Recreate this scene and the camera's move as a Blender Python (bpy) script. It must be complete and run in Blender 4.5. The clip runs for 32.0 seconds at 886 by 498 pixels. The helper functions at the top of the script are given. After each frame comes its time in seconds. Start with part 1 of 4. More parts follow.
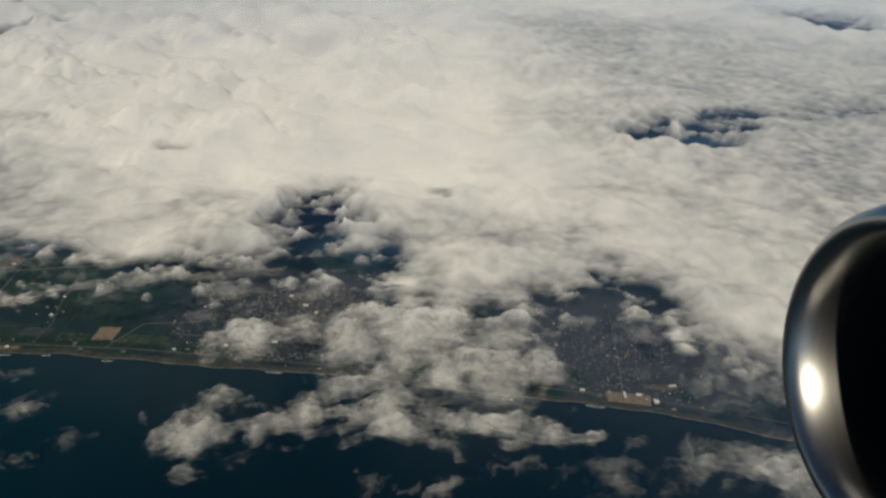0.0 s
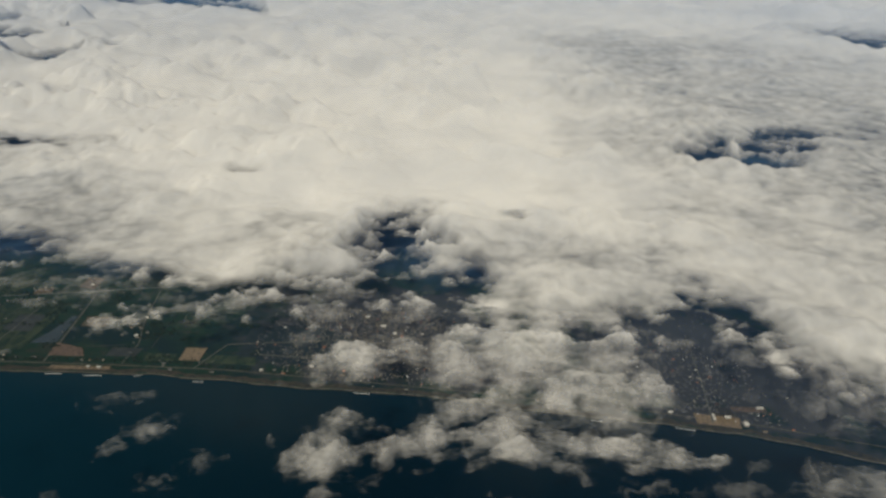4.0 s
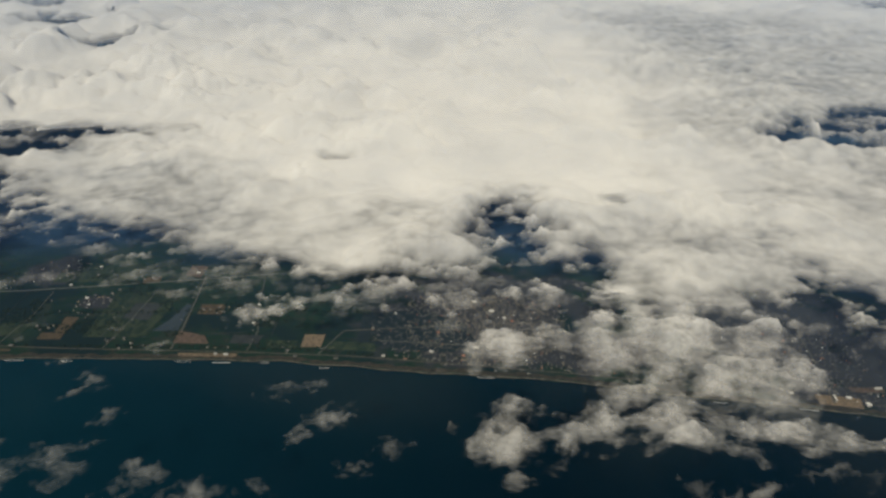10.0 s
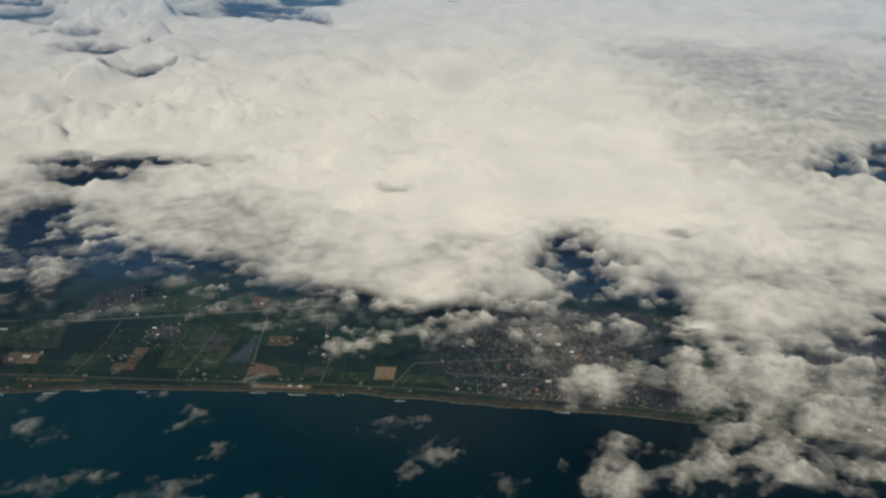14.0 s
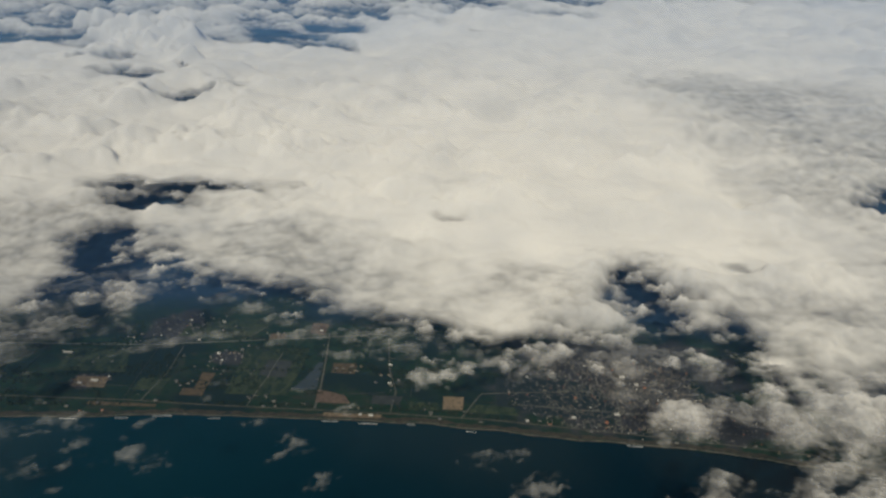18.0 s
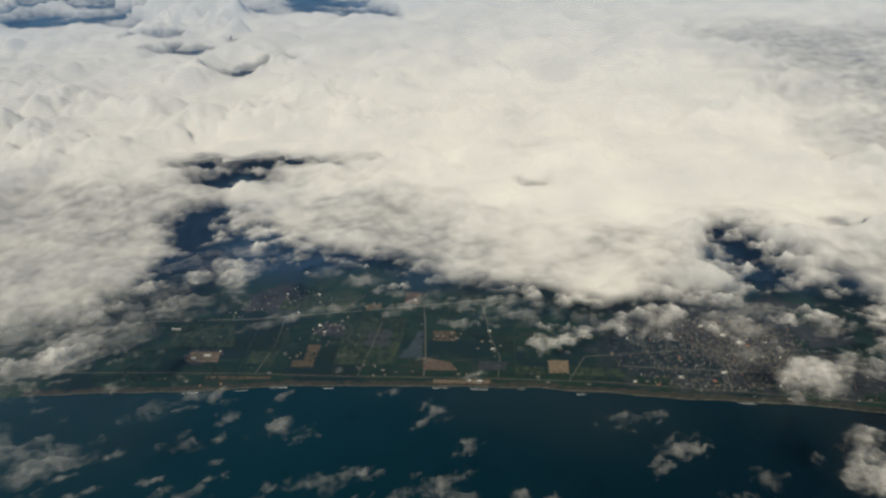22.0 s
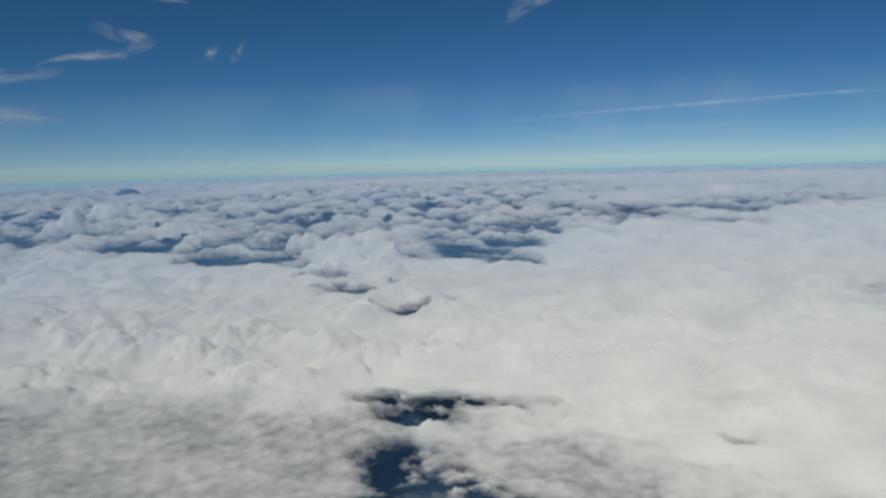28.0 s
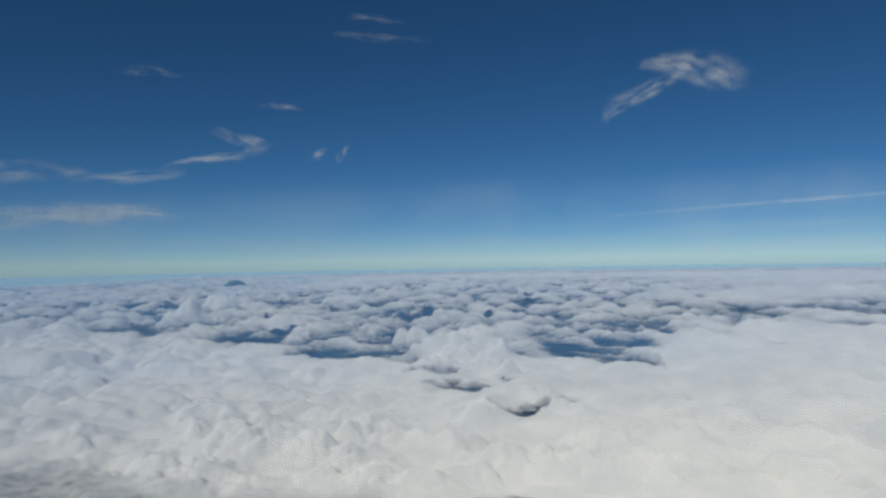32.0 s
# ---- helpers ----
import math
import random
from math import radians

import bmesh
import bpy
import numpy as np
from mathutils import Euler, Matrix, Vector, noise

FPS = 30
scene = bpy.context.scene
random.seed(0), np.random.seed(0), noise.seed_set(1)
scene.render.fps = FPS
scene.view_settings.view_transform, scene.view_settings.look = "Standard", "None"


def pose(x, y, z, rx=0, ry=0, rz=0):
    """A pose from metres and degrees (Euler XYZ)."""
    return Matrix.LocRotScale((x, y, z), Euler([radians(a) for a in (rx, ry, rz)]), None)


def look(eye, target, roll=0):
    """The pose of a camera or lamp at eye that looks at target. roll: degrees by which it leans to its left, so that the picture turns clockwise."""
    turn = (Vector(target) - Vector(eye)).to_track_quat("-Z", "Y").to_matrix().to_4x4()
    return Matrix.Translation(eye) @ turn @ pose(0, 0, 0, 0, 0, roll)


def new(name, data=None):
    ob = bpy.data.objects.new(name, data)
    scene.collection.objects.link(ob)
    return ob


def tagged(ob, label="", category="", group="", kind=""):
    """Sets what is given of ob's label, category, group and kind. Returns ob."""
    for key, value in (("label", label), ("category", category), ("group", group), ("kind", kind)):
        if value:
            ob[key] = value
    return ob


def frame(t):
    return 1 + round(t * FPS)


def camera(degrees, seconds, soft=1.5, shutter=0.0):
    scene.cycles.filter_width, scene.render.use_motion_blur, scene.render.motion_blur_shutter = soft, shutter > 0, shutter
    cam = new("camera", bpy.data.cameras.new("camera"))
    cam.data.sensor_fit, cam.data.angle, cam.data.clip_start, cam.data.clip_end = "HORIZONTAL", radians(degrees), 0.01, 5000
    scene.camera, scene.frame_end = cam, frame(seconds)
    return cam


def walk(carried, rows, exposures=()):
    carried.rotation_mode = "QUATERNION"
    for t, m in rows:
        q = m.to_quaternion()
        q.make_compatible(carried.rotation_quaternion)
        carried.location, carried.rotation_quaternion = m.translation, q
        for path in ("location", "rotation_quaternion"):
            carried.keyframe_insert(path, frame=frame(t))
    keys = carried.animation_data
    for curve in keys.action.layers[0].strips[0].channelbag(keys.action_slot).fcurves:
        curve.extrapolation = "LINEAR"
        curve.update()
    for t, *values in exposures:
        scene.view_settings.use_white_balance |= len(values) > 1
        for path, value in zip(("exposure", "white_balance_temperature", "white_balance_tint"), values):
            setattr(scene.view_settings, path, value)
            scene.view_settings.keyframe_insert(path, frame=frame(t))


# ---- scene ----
cam = camera(66.4, 32.0, soft=2.8)
scene.cycles.transparent_max_bounces = 32
PATH = [
    (0, (-3.205, 0.847, 150.437), (-3.1697, 2.6123, 149.4981), 2.16),
    (0.5, (-6.464, 0.652, 150.704), (-6.4234, 2.4219, 149.7742), 2.39),
    (1, (-9.736, 0.456, 150.986), (-9.6963, 2.2357, 150.0756), 2.30),
    (1.5, (-13.022, 0.258, 151.282), (-12.9900, 2.0440, 150.3826), 2.09),
    (2, (-16.320, 0.059, 151.591), (-16.2970, 1.8451, 150.6910), 1.78),
    (2.5, (-19.630, -0.141, 151.912), (-19.6089, 1.6383, 150.9985), 1.68),
    (3, (-22.953, -0.342, 152.245), (-22.9433, 1.4362, 151.3292), 1.61),
    (3.5, (-26.286, -0.544, 152.589), (-26.2870, 1.2382, 151.6809), 1.63),
    (5.5, (-39.724, -1.362, 154.057), (-39.7192, 0.4316, 153.1719), 1.43),
    (6, (-43.108, -1.569, 154.443), (-43.1014, 0.2238, 153.5562), 1.48),
    (6.5, (-46.500, -1.776, 154.836), (-46.4964, 0.0007, 153.9183), 1.41),
    (7, (-49.901, -1.985, 155.234), (-49.9060, -0.2192, 154.2944), 0.70),
    (7.5, (-53.309, -2.194, 155.637), (-53.3237, -0.4337, 154.6873), 0.62),
    (8, (-56.725, -2.403, 156.044), (-56.7437, -0.6498, 155.0825), 0.50),
    (8.5, (-60.148, -2.614, 156.455), (-60.1692, -0.8677, 155.4791), 0.57),
    (9, (-63.578, -2.824, 156.867), (-63.5993, -1.0793, 155.8906), 0.55),
    (9.5, (-67.013, -3.036, 157.282), (-67.0362, -1.2860, 156.3135), 0.51),
    (10, (-70.455, -3.248, 157.697), (-70.4767, -1.4936, 156.7367), 0.60),
    (10.5, (-73.901, -3.460, 158.113), (-73.9247, -1.7021, 157.1594), 0.53),
    (11, (-77.353, -3.673, 158.528), (-77.3819, -1.9104, 157.5827), 0.33),
    (11.5, (-80.809, -3.886, 158.942), (-80.8377, -2.1180, 158.0066), 0.20),
    (12, (-84.269, -4.099, 159.354), (-84.3004, -2.3259, 158.4289), 0.34),
    (12.5, (-87.732, -4.313, 159.762), (-87.7652, -2.5333, 158.8496), 0.56),
    (13, (-91.199, -4.526, 160.168), (-91.2296, -2.7429, 159.2630), 0.58),
    (13.5, (-94.668, -4.740, 160.569), (-94.6965, -2.9493, 159.6790), 0.86),
    (14, (-98.140, -4.954, 160.964), (-98.1667, -3.1635, 160.0743), 0.99),
    (14.5, (-101.613, -5.169, 161.354), (-101.6409, -3.3738, 160.4721), 1.26),
    (16.5, (-115.517, -6.025, 162.840), (-115.5438, -4.2106, 161.9988), 1.80),
    (17, (-118.993, -6.239, 163.189), (-119.0204, -4.4216, 162.3540), 1.85),
    (17.5, (-122.469, -6.452, 163.528), (-122.4969, -4.6326, 162.6985), 1.93),
    (18, (-125.943, -6.665, 163.856), (-125.9702, -4.8444, 163.0293), 2.01),
    (18.5, (-129.416, -6.879, 164.171), (-129.4410, -5.0614, 163.3364), 2.10),
    (19, (-132.887, -7.091, 164.474), (-132.9117, -5.2782, 163.6303), 1.98),
    (19.5, (-136.355, -7.303, 164.764), (-136.3910, -5.4890, 163.9234), 1.28),
    (20, (-139.820, -7.515, 165.039), (-139.8789, -5.7068, 164.1872), -0.13),
    (20.5, (-143.282, -7.727, 165.300), (-143.3647, -5.9394, 164.4059), -0.60),
    (21, (-146.741, -7.938, 165.544), (-146.8374, -6.1658, 164.6214), -1.20),
    (21.5, (-150.195, -8.148, 165.772), (-150.3009, -6.3797, 164.8436), -1.36),
    (22, (-153.644, -8.358, 165.983), (-153.7569, -6.5879, 165.0578), -1.55),
    (22.5, (-157.089, -8.567, 166.176), (-157.2044, -6.8001, 165.2450), -1.72),
    (23, (-160.528, -8.775, 166.350), (-160.6449, -7.0093, 165.4176), -1.62),
    (23.5, (-163.961, -8.982, 166.504), (-164.0786, -7.2142, 165.5772), -1.57),
    (24, (-167.387, -9.189, 166.639), (-167.5044, -7.4187, 165.7155), -1.54),
    (24.5, (-170.831, -9.398, 166.852), (-170.9468, -7.6095, 165.9653), -1.20),
    (25, (-174.274, -9.607, 167.066), (-174.3803, -7.8048, 166.2062), -0.46),
    (25.5, (-177.718, -9.817, 167.280), (-177.8317, -8.0093, 166.4309), -0.14),
    (26, (-181.161, -10.026, 167.493), (-181.3421, -8.1978, 166.7026), 0.29),
    (26.2, (-182.538, -10.110, 167.579), (-182.7525, -8.2313, 166.9262), -0.10),
    (26.3, (-183.227, -10.151, 167.622), (-183.4575, -8.2515, 167.0409), -0.29),
    (26.5, (-184.604, -10.235, 167.707), (-184.8671, -8.3157, 167.2101), -0.69),
    (28.5, (-198.378, -11.072, 168.562), (-198.8683, -9.1436, 168.3596), -1.68),
    (29, (-201.821, -11.281, 168.775), (-202.3759, -9.3644, 168.6401), -1.85),
    (29.5, (-205.264, -11.490, 168.989), (-205.8403, -9.5766, 168.9115), -1.38),
    (30, (-208.708, -11.700, 169.203), (-209.2922, -9.7869, 169.1893), -1.91),
    (30.5, (-212.151, -11.909, 169.417), (-212.7476, -9.9998, 169.4306), -1.67),
    (31, (-215.594, -12.118, 169.630), (-216.1947, -10.2109, 169.6831), -2.35),
    (31.5, (-219.038, -12.327, 169.844), (-219.6963, -10.4387, 169.8523), -1.39),
    (32, (-222.481, -12.536, 170.058), (-223.1608, -10.6557, 170.0890), -0.98),
]
walk(cam, [(t, look(eye, target, roll)) for t, eye, target, roll in PATH],
     exposures=[(0, -0.24, 7700, 4), (6, -0.22, 7700, 4), (11, -0.11, 7700, 4), (16, -0.18, 7700, 4), (19, -0.22, 7700, 4), (20.5, -0.04, 7700, 4), (25.8, 0.0, 7700, 4), (26.8, -0.30, 6800, 3), (32, -0.20, 6800, 3)])

# One metre here stands for about 25 m of the real coast; the engine alone is at its true size.

# ---- world, sun, exposure ----
SUN_EL, SUN_AZ = 39.0, 190.0            # degrees; azimuth clockwise from +y
world = bpy.data.worlds.new("sky")
scene.world = world
world.use_nodes = True
wn = world.node_tree.nodes
sky = wn.new("ShaderNodeTexSky")
sky.sky_type, sky.sun_disc = "NISHITA", False
sky.sun_elevation, sky.sun_rotation = radians(SUN_EL), radians(SUN_AZ)
sky.altitude, sky.air_density, sky.dust_density, sky.ozone_density = 6000, 0.96, 0.05, 4.8
deep = wn.new("ShaderNodeHueSaturation")
deep.inputs["Saturation"].default_value = 1.17
deep.inputs["Hue"].default_value = 0.498
world.node_tree.links.new(sky.outputs[0], deep.inputs["Color"])
world.node_tree.links.new(deep.outputs[0], wn["Background"].inputs[0])
wn["Background"].inputs[1].default_value = 0.062
sun = new("sun", bpy.data.lights.new("sun", "SUN"))
sun.data.energy, sun.data.angle, sun.data.color = 4.0, radians(0.6), (1.0, 0.955, 0.87)
sa, se = radians(SUN_AZ), radians(SUN_EL)
sun.matrix_world = look((math.sin(sa) * math.cos(se) * 500, math.cos(sa) * math.cos(se) * 500, 500 * math.sin(se)), (0, 0, 0))


# ---- noise and shape helpers ----
PERMS = {}


def perlin(x, y, seed=0):
    if seed not in PERMS:
        PERMS[seed] = np.random.RandomState(seed + 11).permutation(512)
    perm = PERMS[seed]
    turns = np.arange(512) * (2 * math.pi / 512)
    gx, gy = np.cos(turns), np.sin(turns)
    ix, iy = np.floor(x).astype(np.int32), np.floor(y).astype(np.int32)
    fx, fy = x - ix, y - iy
    u, v = fx * fx * fx * (fx * (6 * fx - 15) + 10), fy * fy * fy * (fy * (6 * fy - 15) + 10)
    p0, p1 = perm[ix & 511], perm[(ix + 1) & 511]

    def corner(p, dx, dy):
        a = perm[(p + iy + dy) & 511]
        return gx[a] * (fx - dx) + gy[a] * (fy - dy)

    c00, c10, c01, c11 = corner(p0, 0, 0), corner(p1, 1, 0), corner(p0, 0, 1), corner(p1, 1, 1)
    lo, hi = c00 + u * (c10 - c00), c01 + u * (c11 - c01)
    return (lo + v * (hi - lo)) * 1.5


def fbm(x, y, octaves, seed=0, gain=0.5, puffy=False):
    total, amp = np.zeros_like(x), 1.0
    for k in range(octaves):
        n = perlin(x * 2.03 ** k + 17.3 * k, y * 2.03 ** k - 9.1 * k, seed + k)
        total += amp * (np.sqrt(n * n + 0.012) * 1.7 - 0.55 if puffy else n)
        amp *= gain
    return total


def billow(x, y, seed=0):
    """Rounded heads packed side by side: soft-joined domes, one to a unit cell, 0 at their tops."""
    rng = np.random.RandomState(500 + seed)
    jit, big = rng.uniform(0, 1, (64, 64, 2)), rng.uniform(-0.12, 0.12, (64, 64))
    i, j = np.floor(x).astype(int), np.floor(y).astype(int)
    total = np.zeros(x.shape)
    for a in (-1, 0, 1):
        for b in (-1, 0, 1):
            u, v = (i + a) % 64, (j + b) % 64
            d2 = (i + a + jit[u, v, 0] - x) ** 2 + (j + b + jit[u, v, 1] - y) ** 2
            total += np.exp(-12 * (d2 + big[u, v]))
    return np.log(total + 1e-9) / 12


def smooth(a, b, x):
    t = np.clip((x - a) / (b - a), 0, 1)
    return t * t * (3 - 2 * t)


def oval(x, y, cx, cy, rx, ry, turn=0.0):
    c, s = math.cos(radians(turn)), math.sin(radians(turn))
    dx, dy = x - cx, y - cy
    return np.hypot((dx * c + dy * s) / rx, (-dx * s + dy * c) / ry)


def mesh_from(name, verts, faces, material, values=None, smoothed=True):
    me = bpy.data.meshes.new(name)
    me.from_pydata(verts.tolist() if hasattr(verts, "tolist") else verts, [], faces.tolist() if hasattr(faces, "tolist") else faces)
    if values is not None:
        at = me.attributes.new("cover", "FLOAT", "POINT")
        at.data.foreach_set("value", np.asarray(values, np.float32))
    if smoothed:
        me.polygons.foreach_set("use_smooth", np.ones(len(me.polygons), bool))
    me.materials.append(material)
    me.update()
    return me


def grid_faces(rows, cols, keep):
    """Quads of a rows x cols grid whose four corners are kept; unused corners are dropped by the caller."""
    i = np.arange(rows * cols).reshape(rows, cols)
    q = np.stack([i[:-1, :-1], i[:-1, 1:], i[1:, 1:], i[1:, :-1]], -1).reshape(-1, 4)
    return q[keep.reshape(-1)[q].all(1)]


def compact(verts, faces, values):
    used = np.unique(faces)
    back = np.zeros(len(verts), int)
    back[used] = np.arange(len(used))
    return verts[used], back[faces], values[used]


def part(name, bm, material, parent=None, label=""):
    me = bpy.data.meshes.new(name)
    bm.to_mesh(me)
    bm.free()
    me.materials.append(material)
    ob = new(name, me)
    ob.parent = parent
    return tagged(ob, label=label)


# ---- materials ----
def material(name):
    m = bpy.data.materials.new(name)
    m.use_nodes = True
    m.node_tree.nodes.clear()
    return m, m.node_tree.nodes, m.node_tree.links


def node(nodes, links, kind, inputs=None, **settings):
    n = nodes.new("ShaderNode" + kind)
    for k, v in settings.items():
        setattr_safe(n, k, v)
    for k, v in (inputs or {}).items():
        if hasattr(v, "links"):
            links.new(v, n.inputs[k])
        else:
            n.inputs[k].default_value = v
    return n


def setattr_safe(n, k, v):
    if k == "operation":
        n.operation = v
    elif k == "attribute_name":
        n.attribute_name = v


def ramp(nodes, links, fac, stops):
    r = nodes.new("ShaderNodeValToRGB")
    links.new(fac, r.inputs[0])
    e = r.color_ramp.elements
    while len(e) < len(stops):
        e.new(0.5)
    for el, (p, c) in zip(e, stops):
        el.position, el.color = p, (*c, 1) if len(c) == 3 else c
    return r.outputs[0]


def mix(nodes, links, fac, a, b):
    n = nodes.new("ShaderNodeMix")
    n.data_type = "RGBA"
    for sock, v in ((n.inputs[0], fac), (n.inputs[6], a), (n.inputs[7], b)):
        if hasattr(v, "links"):
            links.new(v, sock)
        else:
            sock.default_value = v if isinstance(v, (int, float)) else (*v, 1)
    return n.outputs[2]


def pos(nodes, links, scale=(1, 1, 1), turn=0.0):
    g = nodes.new("ShaderNodeNewGeometry")
    mp = nodes.new("ShaderNodeMapping")
    mp.inputs["Scale"].default_value = scale
    mp.inputs["Rotation"].default_value = (0, 0, radians(turn))
    links.new(g.outputs["Position"], mp.inputs[0])
    return mp.outputs[0]


def tex(nodes, links, vec, scale, detail=4, rough=0.55):
    return node(nodes, links, "TexNoise", {"Vector": vec, "Scale": scale, "Detail": detail, "Roughness": rough}).outputs["Fac"]


def cloud_material(name, colour, thick, size=0.12, full=1.15, relief=2.5, shred=0.15):
    """White droplets: diffuse with some light let through; as clear as the mesh's own cover value is low."""
    m, n, l = material(name)
    p = pos(n, l)
    fine = tex(n, l, p, size, 4, 0.5)
    cover = node(n, l, "Attribute", attribute_name="cover").outputs["Fac"]
    frayed = node(n, l, "MapRange", {"Value": fine, "From Min": 0.3, "From Max": 0.7, "To Min": -0.18, "To Max": 0.18}).outputs[0]
    shreds = node(n, l, "MapRange", {"Value": tex(n, l, p, size * 3.6, 5, 0.6), "From Min": 0.3, "From Max": 0.7, "To Min": -0.5 * shred, "To Max": 0.5 * shred}).outputs[0]
    frayed = node(n, l, "Math", {0: frayed, 1: shreds}, operation="ADD").outputs[0]
    total = node(n, l, "Math", {0: cover, 1: frayed}, operation="ADD").outputs[0]
    a = n.new("ShaderNodeMapRange")
    a.interpolation_type = "SMOOTHSTEP"
    l.new(total, a.inputs["Value"])
    a.inputs["From Min"].default_value, a.inputs["From Max"].default_value = -0.02, full
    a.inputs["To Max"].default_value = thick
    edge = node(n, l, "MapRange", {"Value": cover, "From Min": 0.0, "From Max": 0.25}).outputs[0]
    alpha = node(n, l, "Math", {0: a.outputs[0], 1: edge}, operation="MULTIPLY").outputs[0]
    bump = node(n, l, "Bump", {"Strength": 0.35, "Distance": relief, "Height": tex(n, l, p, size * 1.6, 3, 0.5)}).outputs[0]
    # grey patches in the colour stand in for shading by cloud thickness
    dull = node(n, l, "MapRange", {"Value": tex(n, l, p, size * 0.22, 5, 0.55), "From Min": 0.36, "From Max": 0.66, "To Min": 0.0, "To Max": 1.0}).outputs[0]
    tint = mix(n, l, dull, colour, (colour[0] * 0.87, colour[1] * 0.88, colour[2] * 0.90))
    dif = node(n, l, "BsdfDiffuse", {"Color": tint, "Roughness": 1.0, "Normal": bump}).outputs[0]
    trans = node(n, l, "BsdfTranslucent", {"Color": tint, "Normal": bump}).outputs[0]
    body = node(n, l, "MixShader", {0: 0.38, 1: dif, 2: trans}).outputs[0]
    clear = node(n, l, "BsdfTransparent").outputs[0]
    out = node(n, l, "MixShader", {0: alpha, 1: clear, 2: body}).outputs[0]
    node(n, l, "OutputMaterial", {0: out})
    return m


def plain(name, low, high, scale, rough=0.8, metal=0.0, bump=0.0, detail=5):
    """A matt surface with two scales of variation between two colours."""
    m, n, l = material(name)
    p = pos(n, l)
    f = node(n, l, "Math", {0: tex(n, l, p, scale, detail), 1: tex(n, l, p, scale * 7, 3)}, operation="MULTIPLY").outputs[0]
    info = node(n, l, "ObjectInfo").outputs["Random"]
    f2 = node(n, l, "MapRange", {"Value": f, "From Min": 0.15, "From Max": 0.36}).outputs[0]
    f3 = node(n, l, "Math", {0: f2, 1: node(n, l, "Math", {0: info, 1: 0.35}, operation="MULTIPLY").outputs[0]}, operation="ADD").outputs[0]
    b = node(n, l, "BsdfPrincipled", {"Base Color": mix(n, l, f3, low, high), "Roughness": rough, "Metallic": metal, "Specular IOR Level": 0.5 if rough < 0.75 else 0.15})
    if bump:
        l.new(node(n, l, "Bump", {"Strength": bump, "Distance": 0.05, "Height": tex(n, l, p, scale * 5, 4)}).outputs[0], b.inputs["Normal"])
    node(n, l, "OutputMaterial", {0: b.outputs[0]})
    return m


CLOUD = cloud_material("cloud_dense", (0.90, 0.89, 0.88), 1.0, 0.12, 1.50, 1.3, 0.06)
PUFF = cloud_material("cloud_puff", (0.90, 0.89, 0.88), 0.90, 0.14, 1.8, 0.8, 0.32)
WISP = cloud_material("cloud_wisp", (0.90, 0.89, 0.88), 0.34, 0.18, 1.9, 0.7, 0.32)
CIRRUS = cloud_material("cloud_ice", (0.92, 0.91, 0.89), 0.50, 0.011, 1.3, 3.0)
PALE_HAZE = cloud_material("pale_haze", (0.92, 0.91, 0.89), 0.42, 0.0012, 1.3, 0.5)


# Blue see-through colour that imitates light scattered by the air.
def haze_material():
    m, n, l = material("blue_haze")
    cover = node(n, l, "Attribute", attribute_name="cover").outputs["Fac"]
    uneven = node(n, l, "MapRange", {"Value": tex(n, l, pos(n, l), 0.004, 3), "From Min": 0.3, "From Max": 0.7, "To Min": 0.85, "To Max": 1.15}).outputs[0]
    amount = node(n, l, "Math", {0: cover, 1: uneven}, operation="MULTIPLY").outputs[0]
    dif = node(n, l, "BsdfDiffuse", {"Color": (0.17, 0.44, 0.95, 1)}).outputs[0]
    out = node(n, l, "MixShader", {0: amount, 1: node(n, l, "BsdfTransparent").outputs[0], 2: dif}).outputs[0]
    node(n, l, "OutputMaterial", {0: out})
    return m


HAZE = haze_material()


def sea_material():
    m, n, l = material("sea_water")
    p = pos(n, l)
    deep = mix(n, l, tex(n, l, p, 0.012, 3), (0.0004, 0.0068, 0.0145), (0.0008, 0.0105, 0.0205))
    g = node(n, l, "SeparateXYZ", {0: n[p.node.name].inputs[0].links[0].from_socket}).outputs
    near = node(n, l, "MapRange", {"Value": g["Y"], "From Min": 120, "From Max": 200}).outputs[0]
    silt = mix(n, l, node(n, l, "Math", {0: near, 1: tex(n, l, p, 0.03, 5)}, operation="MULTIPLY").outputs[0], deep, (0.0022, 0.019, 0.030))
    east = node(n, l, "MapRange", {"Value": g["X"], "From Min": -230, "From Max": -40}).outputs[0]
    silt = mix(n, l, east, mix(n, l, tex(n, l, p, 0.02, 4), (0.0014, 0.021, 0.037), (0.0027, 0.031, 0.049)), silt)
    waves = tex(n, l, pos(n, l, (1, 2.2, 1), 12), 0.9, 6, 0.6)
    bump = node(n, l, "Bump", {"Strength": 0.25, "Distance": 0.12, "Height": waves}).outputs[0]
    b = node(n, l, "BsdfPrincipled", {"Base Color": silt, "Roughness": 0.24, "IOR": 1.33, "Normal": bump})
    node(n, l, "OutputMaterial", {0: b.outputs[0]})
    return m


